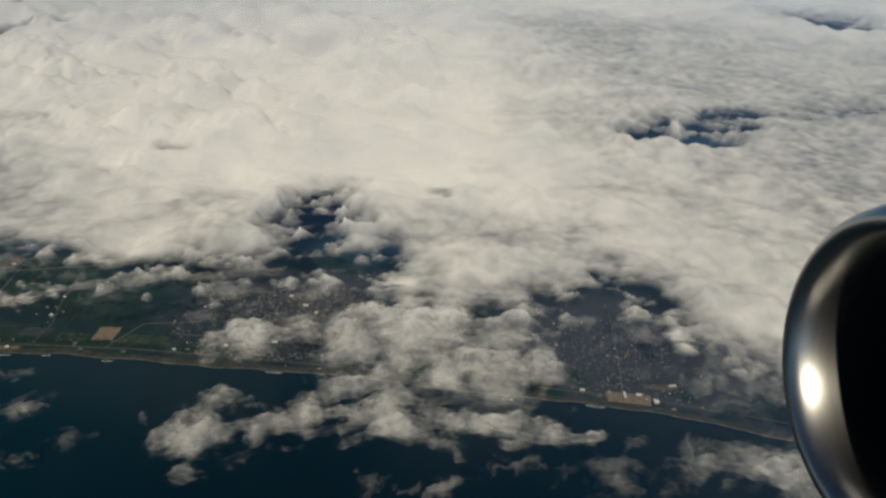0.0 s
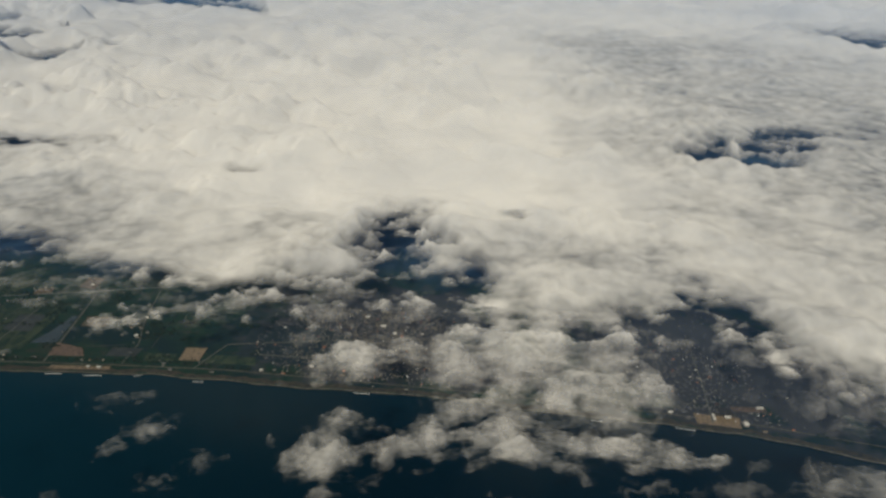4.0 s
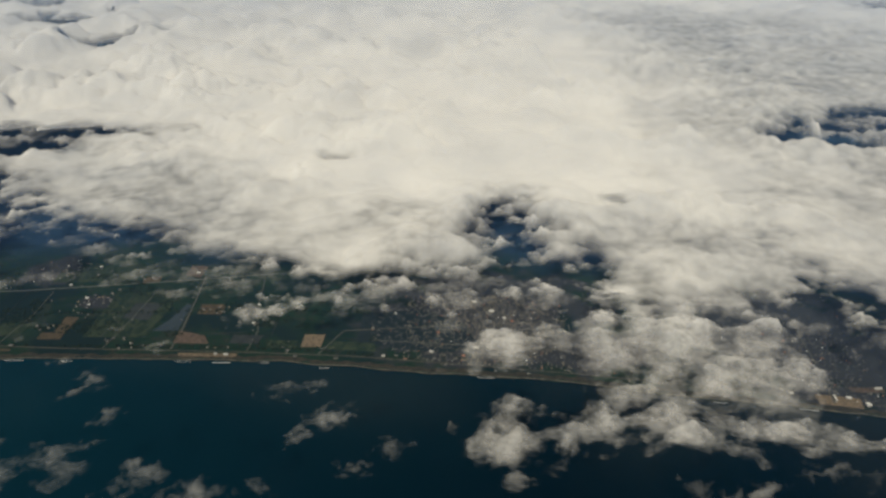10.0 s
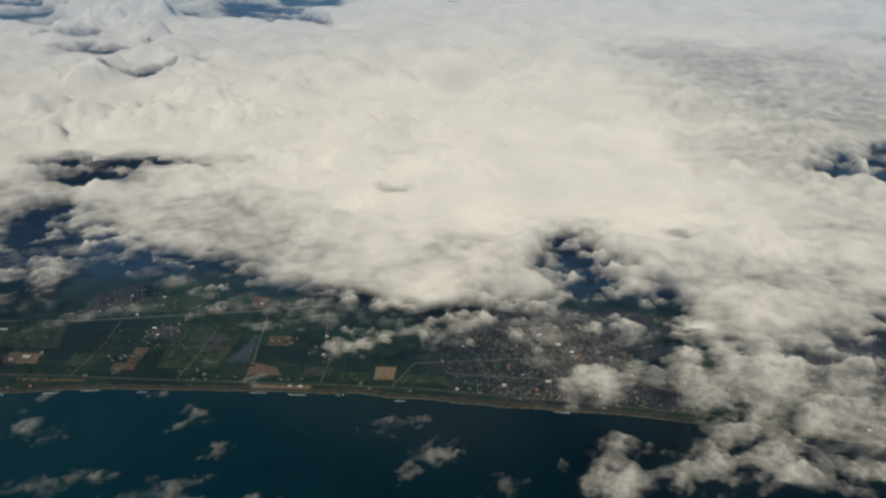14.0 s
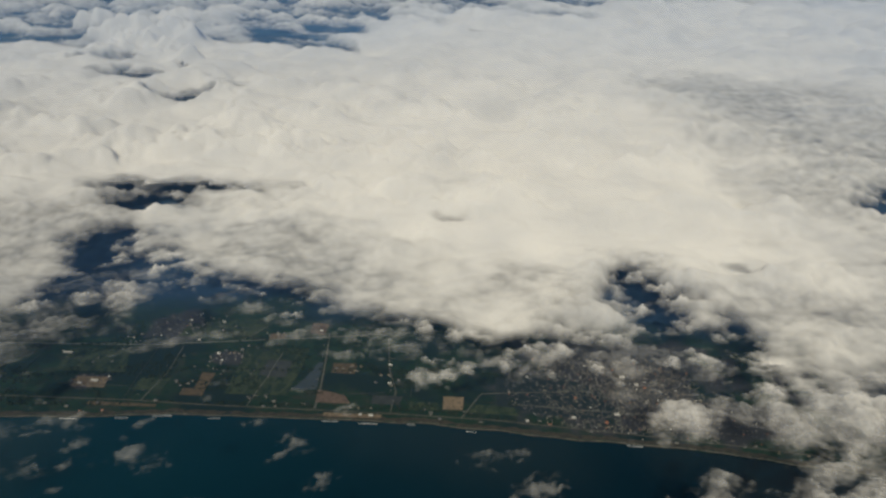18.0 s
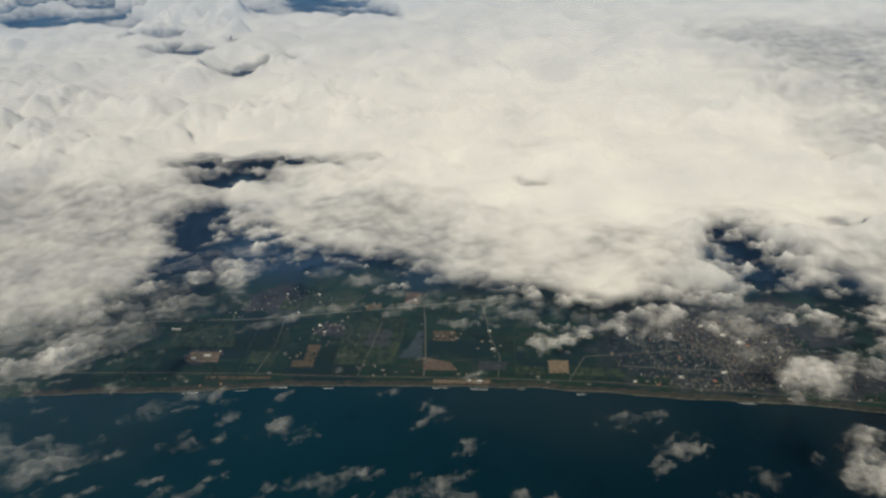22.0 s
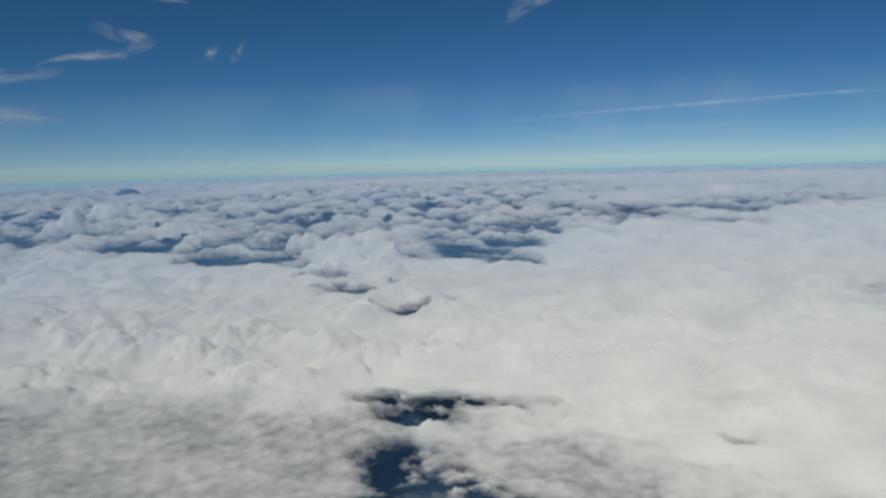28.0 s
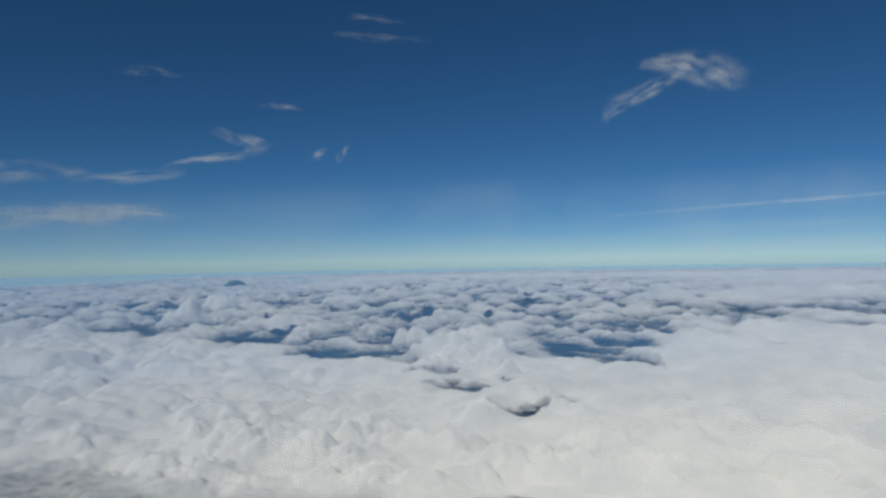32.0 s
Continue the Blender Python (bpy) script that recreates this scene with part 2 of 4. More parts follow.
def land_material():
    """Patchwork of paddies, scrub, woods and built-up ground; rising ground has haze painted in as blue."""
    m, n, l = material("land_fields")
    p = pos(n, l, (1, 1, 1), -4)
    cells = node(n, l, "TexVoronoi", {"Vector": pos(n, l, (1.0, 0.55, 1), 3), "Scale": 0.11}).outputs["Color"]
    small = node(n, l, "TexVoronoi", {"Vector": pos(n, l, (0.45, 1.0, 1), -2), "Scale": 0.42}).outputs["Color"]
    a = node(n, l, "SeparateColor", {0: cells}).outputs[0]
    b = node(n, l, "SeparateColor", {0: small}).outputs[1]
    sel = node(n, l, "Math", {0: node(n, l, "Math", {0: a, 1: 0.6}, operation="MULTIPLY").outputs[0],
                              1: node(n, l, "Math", {0: b, 1: 0.4}, operation="MULTIPLY").outputs[0]}, operation="ADD").outputs[0]
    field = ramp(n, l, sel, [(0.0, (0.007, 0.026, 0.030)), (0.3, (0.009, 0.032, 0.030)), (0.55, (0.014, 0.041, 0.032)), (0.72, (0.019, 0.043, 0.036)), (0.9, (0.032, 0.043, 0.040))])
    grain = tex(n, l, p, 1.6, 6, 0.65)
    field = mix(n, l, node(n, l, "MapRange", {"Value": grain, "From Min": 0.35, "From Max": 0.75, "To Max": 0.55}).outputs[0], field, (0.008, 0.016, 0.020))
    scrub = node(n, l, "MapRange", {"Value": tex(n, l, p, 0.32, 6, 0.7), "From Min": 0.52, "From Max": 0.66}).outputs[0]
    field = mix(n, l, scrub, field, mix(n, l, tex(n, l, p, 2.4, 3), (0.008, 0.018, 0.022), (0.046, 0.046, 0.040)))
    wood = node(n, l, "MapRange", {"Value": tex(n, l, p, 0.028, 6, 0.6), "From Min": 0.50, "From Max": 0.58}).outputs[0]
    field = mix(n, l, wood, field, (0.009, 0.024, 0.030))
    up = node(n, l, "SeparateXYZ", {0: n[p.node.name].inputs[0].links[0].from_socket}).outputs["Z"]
    # navy of deck shade and distance haze, painted into the rising ground
    hill_haze = node(n, l, "MapRange", {"Value": up, "From Min": 0.12, "From Max": 0.7}).outputs[0]
    field = mix(n, l, hill_haze, field, mix(n, l, tex(n, l, p, 0.05, 5), (0.010, 0.032, 0.072), (0.018, 0.046, 0.095)))
    # paler haze blue painted onto the highest, farthest ground
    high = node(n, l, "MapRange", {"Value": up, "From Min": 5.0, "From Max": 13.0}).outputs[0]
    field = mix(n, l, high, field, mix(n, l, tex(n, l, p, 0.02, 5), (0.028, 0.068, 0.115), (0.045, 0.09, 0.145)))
    town = node(n, l, "Attribute", attribute_name="cover").outputs["Fac"]
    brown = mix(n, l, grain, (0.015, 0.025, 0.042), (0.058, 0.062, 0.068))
    field = mix(n, l, town, field, brown)
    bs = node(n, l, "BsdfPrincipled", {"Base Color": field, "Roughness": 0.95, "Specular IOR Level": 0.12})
    l.new(node(n, l, "Bump", {"Strength": 0.5, "Distance": 0.2, "Height": grain}).outputs[0], bs.inputs["Normal"])
    node(n, l, "OutputMaterial", {0: bs.outputs[0]})
    return m


def paddies(name, low, high, bank):
    """Small paddies side by side, each with its own tone, dark banks and uneven growth."""
    m, n, l = material(name)
    p = pos(n, l, (0.62, 0.3, 1), 4)
    cells = n.new("ShaderNodeTexVoronoi")
    cells.voronoi_dimensions, cells.distance = "2D", "CHEBYCHEV"
    l.new(p, cells.inputs["Vector"])
    cells.inputs["Scale"].default_value, cells.inputs["Randomness"].default_value = 1.0, 0.75
    tone = node(n, l, "SeparateColor", {0: cells.outputs["Color"]}).outputs[0]
    grow = tex(n, l, pos(n, l), 0.9, 6, 0.7)
    f = node(n, l, "Math", {0: tone, 1: node(n, l, "MapRange", {"Value": grow, "From Min": 0.3, "From Max": 0.75, "To Min": -0.35, "To Max": 0.55}).outputs[0]}, operation="ADD").outputs[0]
    base = mix(n, l, f, low, high)
    scrub = node(n, l, "MapRange", {"Value": tex(n, l, pos(n, l), 0.5, 6, 0.75), "From Min": 0.54, "From Max": 0.64}).outputs[0]
    base = mix(n, l, scrub, base, bank)
    b = node(n, l, "BsdfPrincipled", {"Base Color": base, "Roughness": 0.9, "Specular IOR Level": 0.15})
    l.new(node(n, l, "Bump", {"Strength": 0.4, "Distance": 0.1, "Height": grow}).outputs[0], b.inputs["Normal"])
    node(n, l, "OutputMaterial", {0: b.outputs[0]})
    return m


SEA, LAND = sea_material(), land_material()
SAND = plain("beach_sand", (0.02, 0.026, 0.03), (0.135, 0.125, 0.108), 0.4)
HIGHWAY = plain("highway_concrete", (0.07, 0.085, 0.085), (0.13, 0.14, 0.135), 0.5)
LANE = plain("worn_asphalt", (0.022, 0.03, 0.032), (0.085, 0.085, 0.078), 0.12)
ROAD = plain("road_concrete", (0.055, 0.06, 0.06), (0.11, 0.115, 0.11), 0.5)
FOAM = plain("surf_foam", (0.40, 0.43, 0.44), (0.72, 0.74, 0.75), 0.8)
SOIL = plain("bare_soil", (0.034, 0.034, 0.029), (0.10, 0.08, 0.062), 0.5)
PALE = plain("pale_gravel", (0.07, 0.062, 0.05), (0.21, 0.165, 0.125), 0.8)
PINK = plain("works_ground", (0.035, 0.036, 0.036), (0.14, 0.105, 0.092), 0.7)
GRASS = paddies("paddy_green", (0.012, 0.031, 0.029), (0.040, 0.058, 0.043), (0.008, 0.018, 0.021))
SLATE = plain("grey_field", (0.022, 0.032, 0.04), (0.045, 0.055, 0.062), 0.3)
POND = plain("pond_water", (0.024, 0.042, 0.060), (0.034, 0.054, 0.072), 0.2, rough=0.25)
WHITE = plain("white_roof", (0.36, 0.36, 0.35), (0.62, 0.62, 0.60), 0.6)
GREYR = plain("grey_roof", (0.045, 0.05, 0.06), (0.12, 0.12, 0.13), 0.8)
RUST = plain("red_roof", (0.22, 0.09, 0.06), (0.34, 0.16, 0.11), 0.6)
WALLM = plain("house_wall", (0.09, 0.09, 0.088), (0.22, 0.21, 0.195), 0.9)
LEAF = plain("tree_leaves", (0.007, 0.015, 0.016), (0.014, 0.027, 0.022), 1.2)
ROCK = plain("far_mountain", (0.06, 0.10, 0.135), (0.10, 0.15, 0.19), 0.02)

# ---- sea, land, shore ----
COAST_X = [-5000, -420, -300, -259, -230, -194, -157, -130, -112, -89, -41, -22, 0, 43, 71, 93, 108, 200, 5000]
COAST_Y = [60, 178, 189, 191, 195, 195.5, 196, 195.5, 194, 191.5, 188.5, 186.5, 182, 177, 173, 167, 162, 140, -900]


def coast(x):
    return np.interp(x, COAST_X, COAST_Y) + 0.8 * perlin(np.asarray(x, float) / 14, np.zeros_like(np.asarray(x, float)), 5)


me = mesh_from("sea", [(-5000, -4000, -0.4), (5000, -4000, -0.4), (5000, 4950, -0.4), (-5000, 4950, -0.4)], [(0, 1, 2, 3)], SEA)
tagged(new("sea", me), "deep teal sea with faint ripples", "sea", kind="structure")

TOWNS = [(-62, 220, 40, 25), (-45, 228, 22, 18), (58, 206, 30, 20), (-20, 205, 30, 14), (66, 182, 24, 6), (-248, 258, 14, 12), (-268, 213, 8, 5), (-218, 234, 9, 6), (100, 200, 30, 30), (60, 225, 45, 30), (-52, 240, 48, 22)]


def town_amount(x, y):
    t = np.zeros_like(x)
    for cx, cy, rx, ry in TOWNS:
        t = np.maximum(t, smooth(1.25, 0.7, oval(x, y, cx, cy, rx, ry) + 0.5 * fbm(x / 9, y / 9, 3, 31)))
    return t


def build_land():
    xs = np.concatenate([np.linspace(-4800, -460, 90, endpoint=False), np.linspace(-460, 220, 560), np.linspace(220, 4800, 90)[1:]])
    ss = np.concatenate([np.linspace(0, 2.0, 6), np.linspace(2.5, 130, 190), np.linspace(131, 500, 120), np.linspace(510, 4700, 110)])
    X = np.repeat(xs[None], len(ss), 0)
    Y = coast(xs)[None] + ss[:, None] * np.ones_like(xs)[None]
    rise = smooth(46, 300, ss)[:, None]
    Z = -0.45 + 0.4 * smooth(0, 2.2, ss)[:, None] + 0.05 * fbm(X / 8, Y / 8, 3, 3) + rise * (8 + 7 * fbm(X / 120, Y / 120, 5, 7, puffy=True)) + 11 * smooth(420, 1200, ss)[:, None]
    keep = Y < 4900
    v = np.stack([X, Y, Z], -1).reshape(-1, 3)
    f = grid_faces(*X.shape, keep)
    v, f, c = compact(v, f, town_amount(X, Y).reshape(-1))
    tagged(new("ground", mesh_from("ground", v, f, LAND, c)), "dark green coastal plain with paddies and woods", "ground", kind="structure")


build_land()


def ribbon(points, width, lift, step=1.5, wobble=0.0, seed=0):
    """A flat strip along a line of plan points, with thickness, as a bmesh."""
    pts = np.array(points, float)
    along = np.r_[0, np.cumsum(np.hypot(*np.diff(pts, axis=0).T))]
    s = np.linspace(0, along[-1], max(3, int(along[-1] / step)))
    x, y = np.interp(s, along, pts[:, 0]), np.interp(s, along, pts[:, 1])
    dx, dy = np.gradient(x), np.gradient(y)
    d = np.hypot(dx, dy)
    nx, ny = -dy / d, dx / d
    w = width / 2 * (1 + wobble * perlin(s / 5, s * 0 + seed, seed + 60))
    w2 = width / 2 * (1 + wobble * perlin(s / 4, s * 0 + 3.3, seed + 61))
    bm = bmesh.new()
    rows = []
    for a, b, p, q, u, u2 in zip(x, y, nx, ny, w, w2):
        top, side = lift, lift - 0.12
        rows.append([bm.verts.new((a - p * u, b - q * u, side)), bm.verts.new((a - p * u, b - q * u, top)),
                     bm.verts.new((a + p * u2, b + q * u2, top)), bm.verts.new((a + p * u2, b + q * u2, side))])
    for r, t in zip(rows, rows[1:]):
        for k in range(3):
            bm.faces.new((r[k], r[k + 1], t[k + 1], t[k]))
    return bm


bx = np.linspace(-330, 150, 240)
tagged(part("beach", ribbon(np.stack([bx, coast(bx) + 0.45], 1), 0.5, 0.02, 1.2, 0.9, 1), SAND), "narrow pale sand beach along the sea", "beach", kind="structure")
SHORE = plain("shore_scrub", (0.006, 0.016, 0.02), (0.055, 0.052, 0.047), 0.45)
tagged(part("shore_strip", ribbon(np.stack([bx, coast(bx) + 2.1], 1), 1.9, 0.045, 1.0, 1.1, 4), SHORE), "mottled strip of dry scrub and gravel behind the beach", "shore", kind="structure")
tagged(part("coast_road", ribbon([(-330, 201), (-281, 202), (-244, 202.3), (-217, 201.5), (-150, 201.2), (-108, 200), (-60, 195.5), (-20, 191.5), (45, 183), (80, 177.5), (120, 168)], 0.45, 0.08), LANE), "grey coastal road behind the beach", "road", kind="structure")
tagged(part("highway", ribbon([(-420, 235), (-330, 237), (-288, 239), (-255, 241), (-218, 247), (-180, 253), (-159, 257), (-120, 264), (-60, 270)], 0.6, 0.10), HIGHWAY), "pale elevated highway across the fields", "road", kind="structure")
for k, line in enumerate([[(-180, 256), (-178, 238), (-176, 213), (-176, 202)], [(-153, 255), (-150, 230), (-146, 215), (-147, 202)], [(-218, 247), (-214, 252), (-208, 262)],
                          [(-197, 240), (-199, 222), (-202, 202)], [(-241, 241), (-240, 222), (-243, 202)], [(-60, 196), (-58, 215), (-52, 245)], [(63, 178), (66, 196), (70, 232)], [(-120, 200), (-112, 216), (-40, 224)], [(-100, 210), (-30, 206)]]):
    tagged(part("farm_road", ribbon(line, 0.42 if k else 0.6, 0.09 + 0.004 * k, 1.5), ROAD), "thin pale road between fields", "road", kind="structure")
for k, (a, b) in enumerate([(-268, -262), (-248, -243), (-235, -228), (-214, -210), (-172, -166), (-158, -151), (-140, -137), (-118, -114), (-60, -54), (22, 26), (50, 56)]):
    sx = np.linspace(a, b, 12)
    tagged(part("surf", ribbon(np.stack([sx, coast(sx) - 0.35 - 0.5 * (k % 2)], 1), 0.10, -0.3, 0.4, 1.5, k), FOAM), "thin white line of breaking surf", "surf", group="surf lines")


def field(corners, mat, label, lift=0.06):
    """A field with a low bank round it and slightly wandering borders."""
    bm = bmesh.new()
    pts = []
    for (ax, ay), (bx_, by) in zip(corners, corners[1:] + corners[:1]):
        for u in np.linspace(0, 1, 6)[:-1]:
            pts.append((ax + (bx_ - ax) * u + random.uniform(-0.12, 0.12), ay + (by - ay) * u + random.uniform(-0.12, 0.12)))
    top = [bm.verts.new((x, y, lift)) for x, y in pts]
    low = [bm.verts.new((x, y, lift - 0.12)) for x, y in pts]
    bm.faces.new(top)
    for k in range(len(pts)):
        j = (k + 1) % len(pts)
        bm.faces.new((low[k], low[j], top[j], top[k]))
    return tagged(part("field", bm, mat), label, "field", group="fields of the plain")


# dark patch painting a cloud's shadow onto the edge of the town
CLOUD_SHADE = plain("painted_cloud_shade", (0.007, 0.016, 0.027), (0.018, 0.031, 0.040), 0.3)
field([(-106, 208), (-72, 203), (-58, 206), (-64, 222), (-82, 232), (-106, 228)], CLOUD_SHADE, "dark ground painted as cloud shadow, with houses between", 0.07)
for k, (x0, y0, x1, y1) in enumerate([(-286, 228, -262, 228), (-272, 219, -273, 236), (-213, 225, -190, 226), (-206, 209, -205, 241), (-246, 258, -212, 258), (-230, 249, -229, 268), (-196, 209, -195, 221), (-165, 212, -150, 214), (-160, 240, -158, 256), (-140, 212, -139, 236), (-296, 205, -298, 236), (-250, 203, -251, 240), (-280, 211, -252, 211), (-228, 224, -214, 224)]):
    tagged(part("farm_track", ribbon([(x0, y0), ((x0 + x1) / 2 + random.uniform(-0.6, 0.6), (y0 + y1) / 2), (x1, y1)], 0.22, 0.105 + 0.003 * k, 1.5), SLATE), "narrow grey farm track", "track", group="farm tracks")
field([(-127, 205), (-119.5, 205), (-119, 213), (-127, 213)], PALE, "square pale beige gravel field", 0.16)
field([(-225.5, 211.5), (-221, 211.5), (-220.5, 222), (-226, 222)], SOIL, "narrow ploughed orange-brown field", 0.12)
field([(-230, 207), (-221, 207), (-221, 211.2), (-230, 211.2)], SOIL, "dull brown ploughed field", 0.08)
field([(-176.5, 206), (-163, 206), (-166, 211), (-177, 214)], PINK, "pinkish works yard beside a pond", 0.12)
field([(-189, 256), (-182, 254.5), (-181, 270), (-189, 270)], PINK, "pinkish cleared ground by the highway", 0.2)
field([(-274, 209.5), (-260.5, 209.5), (-262, 216), (-274, 216)], PALE, "pale factory yard", 0.12)
field([(-155, 206.5), (-144, 206.5), (-143, 212), (-155, 212)], SLATE, "grey flooded field", 0.1)
field([(-187.5, 213.5), (-177.6, 213.8), (-178.4, 233), (-180.5, 233), (-183.5, 222)], POND, "long dark pond in the fields", 0.05)
field([(-286, 219.5), (-257, 220), (-262, 236), (-287, 236)], GRASS, "wide green paddy field", 0.07)
field([(-213, 209), (-188, 209), (-186, 243), (-213, 241)], GRASS, "wide green paddy field", 0.06)
field([(-246, 248.5), (-214, 249.5), (-208, 265), (-246, 268)], GRASS, "green fields beyond the highway", 0.06)
field([(-203, 222), (-192, 221), (-191, 233), (-202, 233)], SLATE, "dull brown-grey patch of wet ground", 0.09)
field([(-140, 204), (-129, 204), (-129, 209), (-140, 209)], GRASS, "green strip of field by the shore", 0.08)
field([(-117, 204), (-98, 203), (-99, 208), (-117, 209)], GRASS, "green strip of field by the shore", 0.08)
field([(-174, 226), (-164, 226), (-164, 233), (-174, 233)], SOIL, "brown plot with farm houses", 0.08)
field([(-206, 249), (-199, 249.8), (-199, 254), (-206, 254)], SOIL, "brown plot beside the highway", 0.08)
field([(-250, 209), (-238, 209), (-237, 217), (-249, 217)], GRASS, "green plot with olive borders", 0.07)
field([(72, 184.5), (84, 184.5), (84, 187.2), (72, 187.2)], PINK, "red-brown works ground by the sea", 0.12)
field([(58, 178), (72, 176), (73, 181), (58, 183)], PALE, "pale harbour yard by the sea", 0.1)
field([(-172, 198), (-150, 198), (-150, 200), (-172, 200)], PALE, "pale yard on the shore", 0.1)
field([(-262, 198.5), (-236, 199), (-236, 200.5), (-262, 200.5)], SOIL, "bare brown strip on the shore", 0.1)


def house_parts(w, d, h, pitch):
    wall, roof = bmesh.new(), bmesh.new()
    bmesh.ops.create_cube(wall, size=1, matrix=Matrix.Translation((0, 0, h / 2)) @ Matrix.Diagonal((w, d, h, 1)))
    e = 0.06
    if pitch:
        pts = [(-w / 2 - e, -d / 2 - e, h), (w / 2 + e, -d / 2 - e, h), (w / 2 + e, d / 2 + e, h), (-w / 2 - e, d / 2 + e, h), (-w / 2 - e, 0, h + pitch), (w / 2 + e, 0, h + pitch)]
        v = [roof.verts.new(p) for p in pts]
        for f in ((0, 1, 5, 4), (2, 3, 4, 5), (1, 2, 5), (3, 0, 4), (3, 2, 1, 0)):
            roof.faces.new([v[k] for k in f])
    else:
        bmesh.ops.create_cube(roof, size=1, matrix=Matrix.Translation((0, 0, h + 0.04)) @ Matrix.Diagonal((w + e, d + e, 0.08, 1)))
    return wall, roof


def building(x, y, w, d, h, pitch, turn, roof_mat, label, name="house"):
    base = new(name)
    base.matrix_world = pose(x, y, 0.0, 0, 0, turn)
    wall, roof = house_parts(w, d, h, pitch)
    part("wall", wall, WALLM, base)
    part("roof", roof, roof_mat, base)
    return tagged(base, label, "building", group="larger buildings of the plain")


for x, y, w, d, h in [(-53, 231, 2.2, 1.2, 0.7), (-48, 226, 1.4, 1.2, 0.6), (-60, 238, 1.6, 1.0, 0.6), (64, 180.5, 0.7, 3.0, 0.9), (74, 177.6, 1.6, 1.6, 0.8), (69, 181, 1.8, 1.0, 0.6), (82, 186.2, 2.6, 0.9, 0.6), (50, 183, 1.6, 0.8, 0.5),
                      (-77, 203, 1.7, 0.8, 0.6), (-60, 206, 2.0, 0.8, 0.6), (-95, 200, 1.2, 0.6, 0.5), (-154, 199, 1.6, 0.7, 0.6), (-158, 199.3, 1.0, 0.6, 0.5), (-266, 213, 3.0, 1.1, 0.7), (-271, 211, 1.8, 0.9, 0.6), (-287, 232, 4.2, 0.6, 0.5)]:
    building(x, y, w, d, h, 0, random.uniform(-8, 8), WHITE, "flat white-roofed works building", "warehouse")
for k in range(34):
    bx_ = random.uniform(-285, 95)
    building(bx_, float(np.interp(bx_, COAST_X, COAST_Y)) + random.uniform(2.6, 9.0), random.uniform(0.5, 1.5), random.uniform(0.35, 0.6), random.uniform(0.25, 0.45), random.choice([0, 0.2]), random.uniform(-12, 12), random.choice([GREYR, GREYR, PALE, WALLM, RUST]), "low shed near the shore", "shed")
for k, (cx, cy) in enumerate([(-245, 260), (-238, 255), (-218, 236), (-224, 232), (-168, 229), (-205, 252), (-262, 245), (-150, 222), (-231, 214), (-192, 206)]):
    for j in range(6):
        building(cx + random.uniform(-6, 6), cy + random.uniform(-4, 4), random.uniform(0.5, 1.1), random.uniform(0.4, 0.6), 0.35, 0.2, random.uniform(-15, 15), random.choice([WALLM, GREYR, PALE, GREYR]), "small farm house in a hamlet")
specks = random.Random(5)
LANES = [(-286, 228, -262, 228), (-240, 262, -212, 258), (-232, 226, -214, 222), (-206, 214, -205, 241), (-199, 222, -202, 204), (-180, 250, -176, 206), (-150, 246, -146, 206), (-286, 239, -220, 247), (-200, 250, -160, 256), (-240, 236, -243, 206), (-250, 262, -225, 268), (-135, 206, -100, 203)]
for k in range(72):  # farm buildings strung along the lanes
    x0, y0, x1, y1 = LANES[k % len(LANES)]
    u = specks.random() ** 1.3
    building(x0 + (x1 - x0) * u + specks.gauss(0, 1.3), y0 + (y1 - y0) * u + specks.gauss(0, 1.1), specks.uniform(0.3, 0.8), specks.uniform(0.22, 0.4), specks.uniform(0.2, 0.32), specks.choice([0, 0.14]), specks.uniform(-20, 20), specks.choice([WALLM, GREYR, GREYR, GREYR, SLATE]), "small farm building beside a lane", "barn")
for x, y in [(-215, 240), (-213, 243), (-230, 262), (-245, 262), (-240, 256), (-228, 255), (-172, 229), (-166, 230), (-150, 233), (-149, 220), (-128, 199), (-186, 262), (-184, 258), (-206, 252), (-236, 246), (-252, 254), (-224, 236), (-221, 231)]:
    building(x, y, random.uniform(0.8, 1.6), random.uniform(0.5, 0.8), 0.45, 0.25, random.uniform(-15, 15), random.choice([WHITE, GREYR, WALLM]), "pale gabled farm house in the fields")


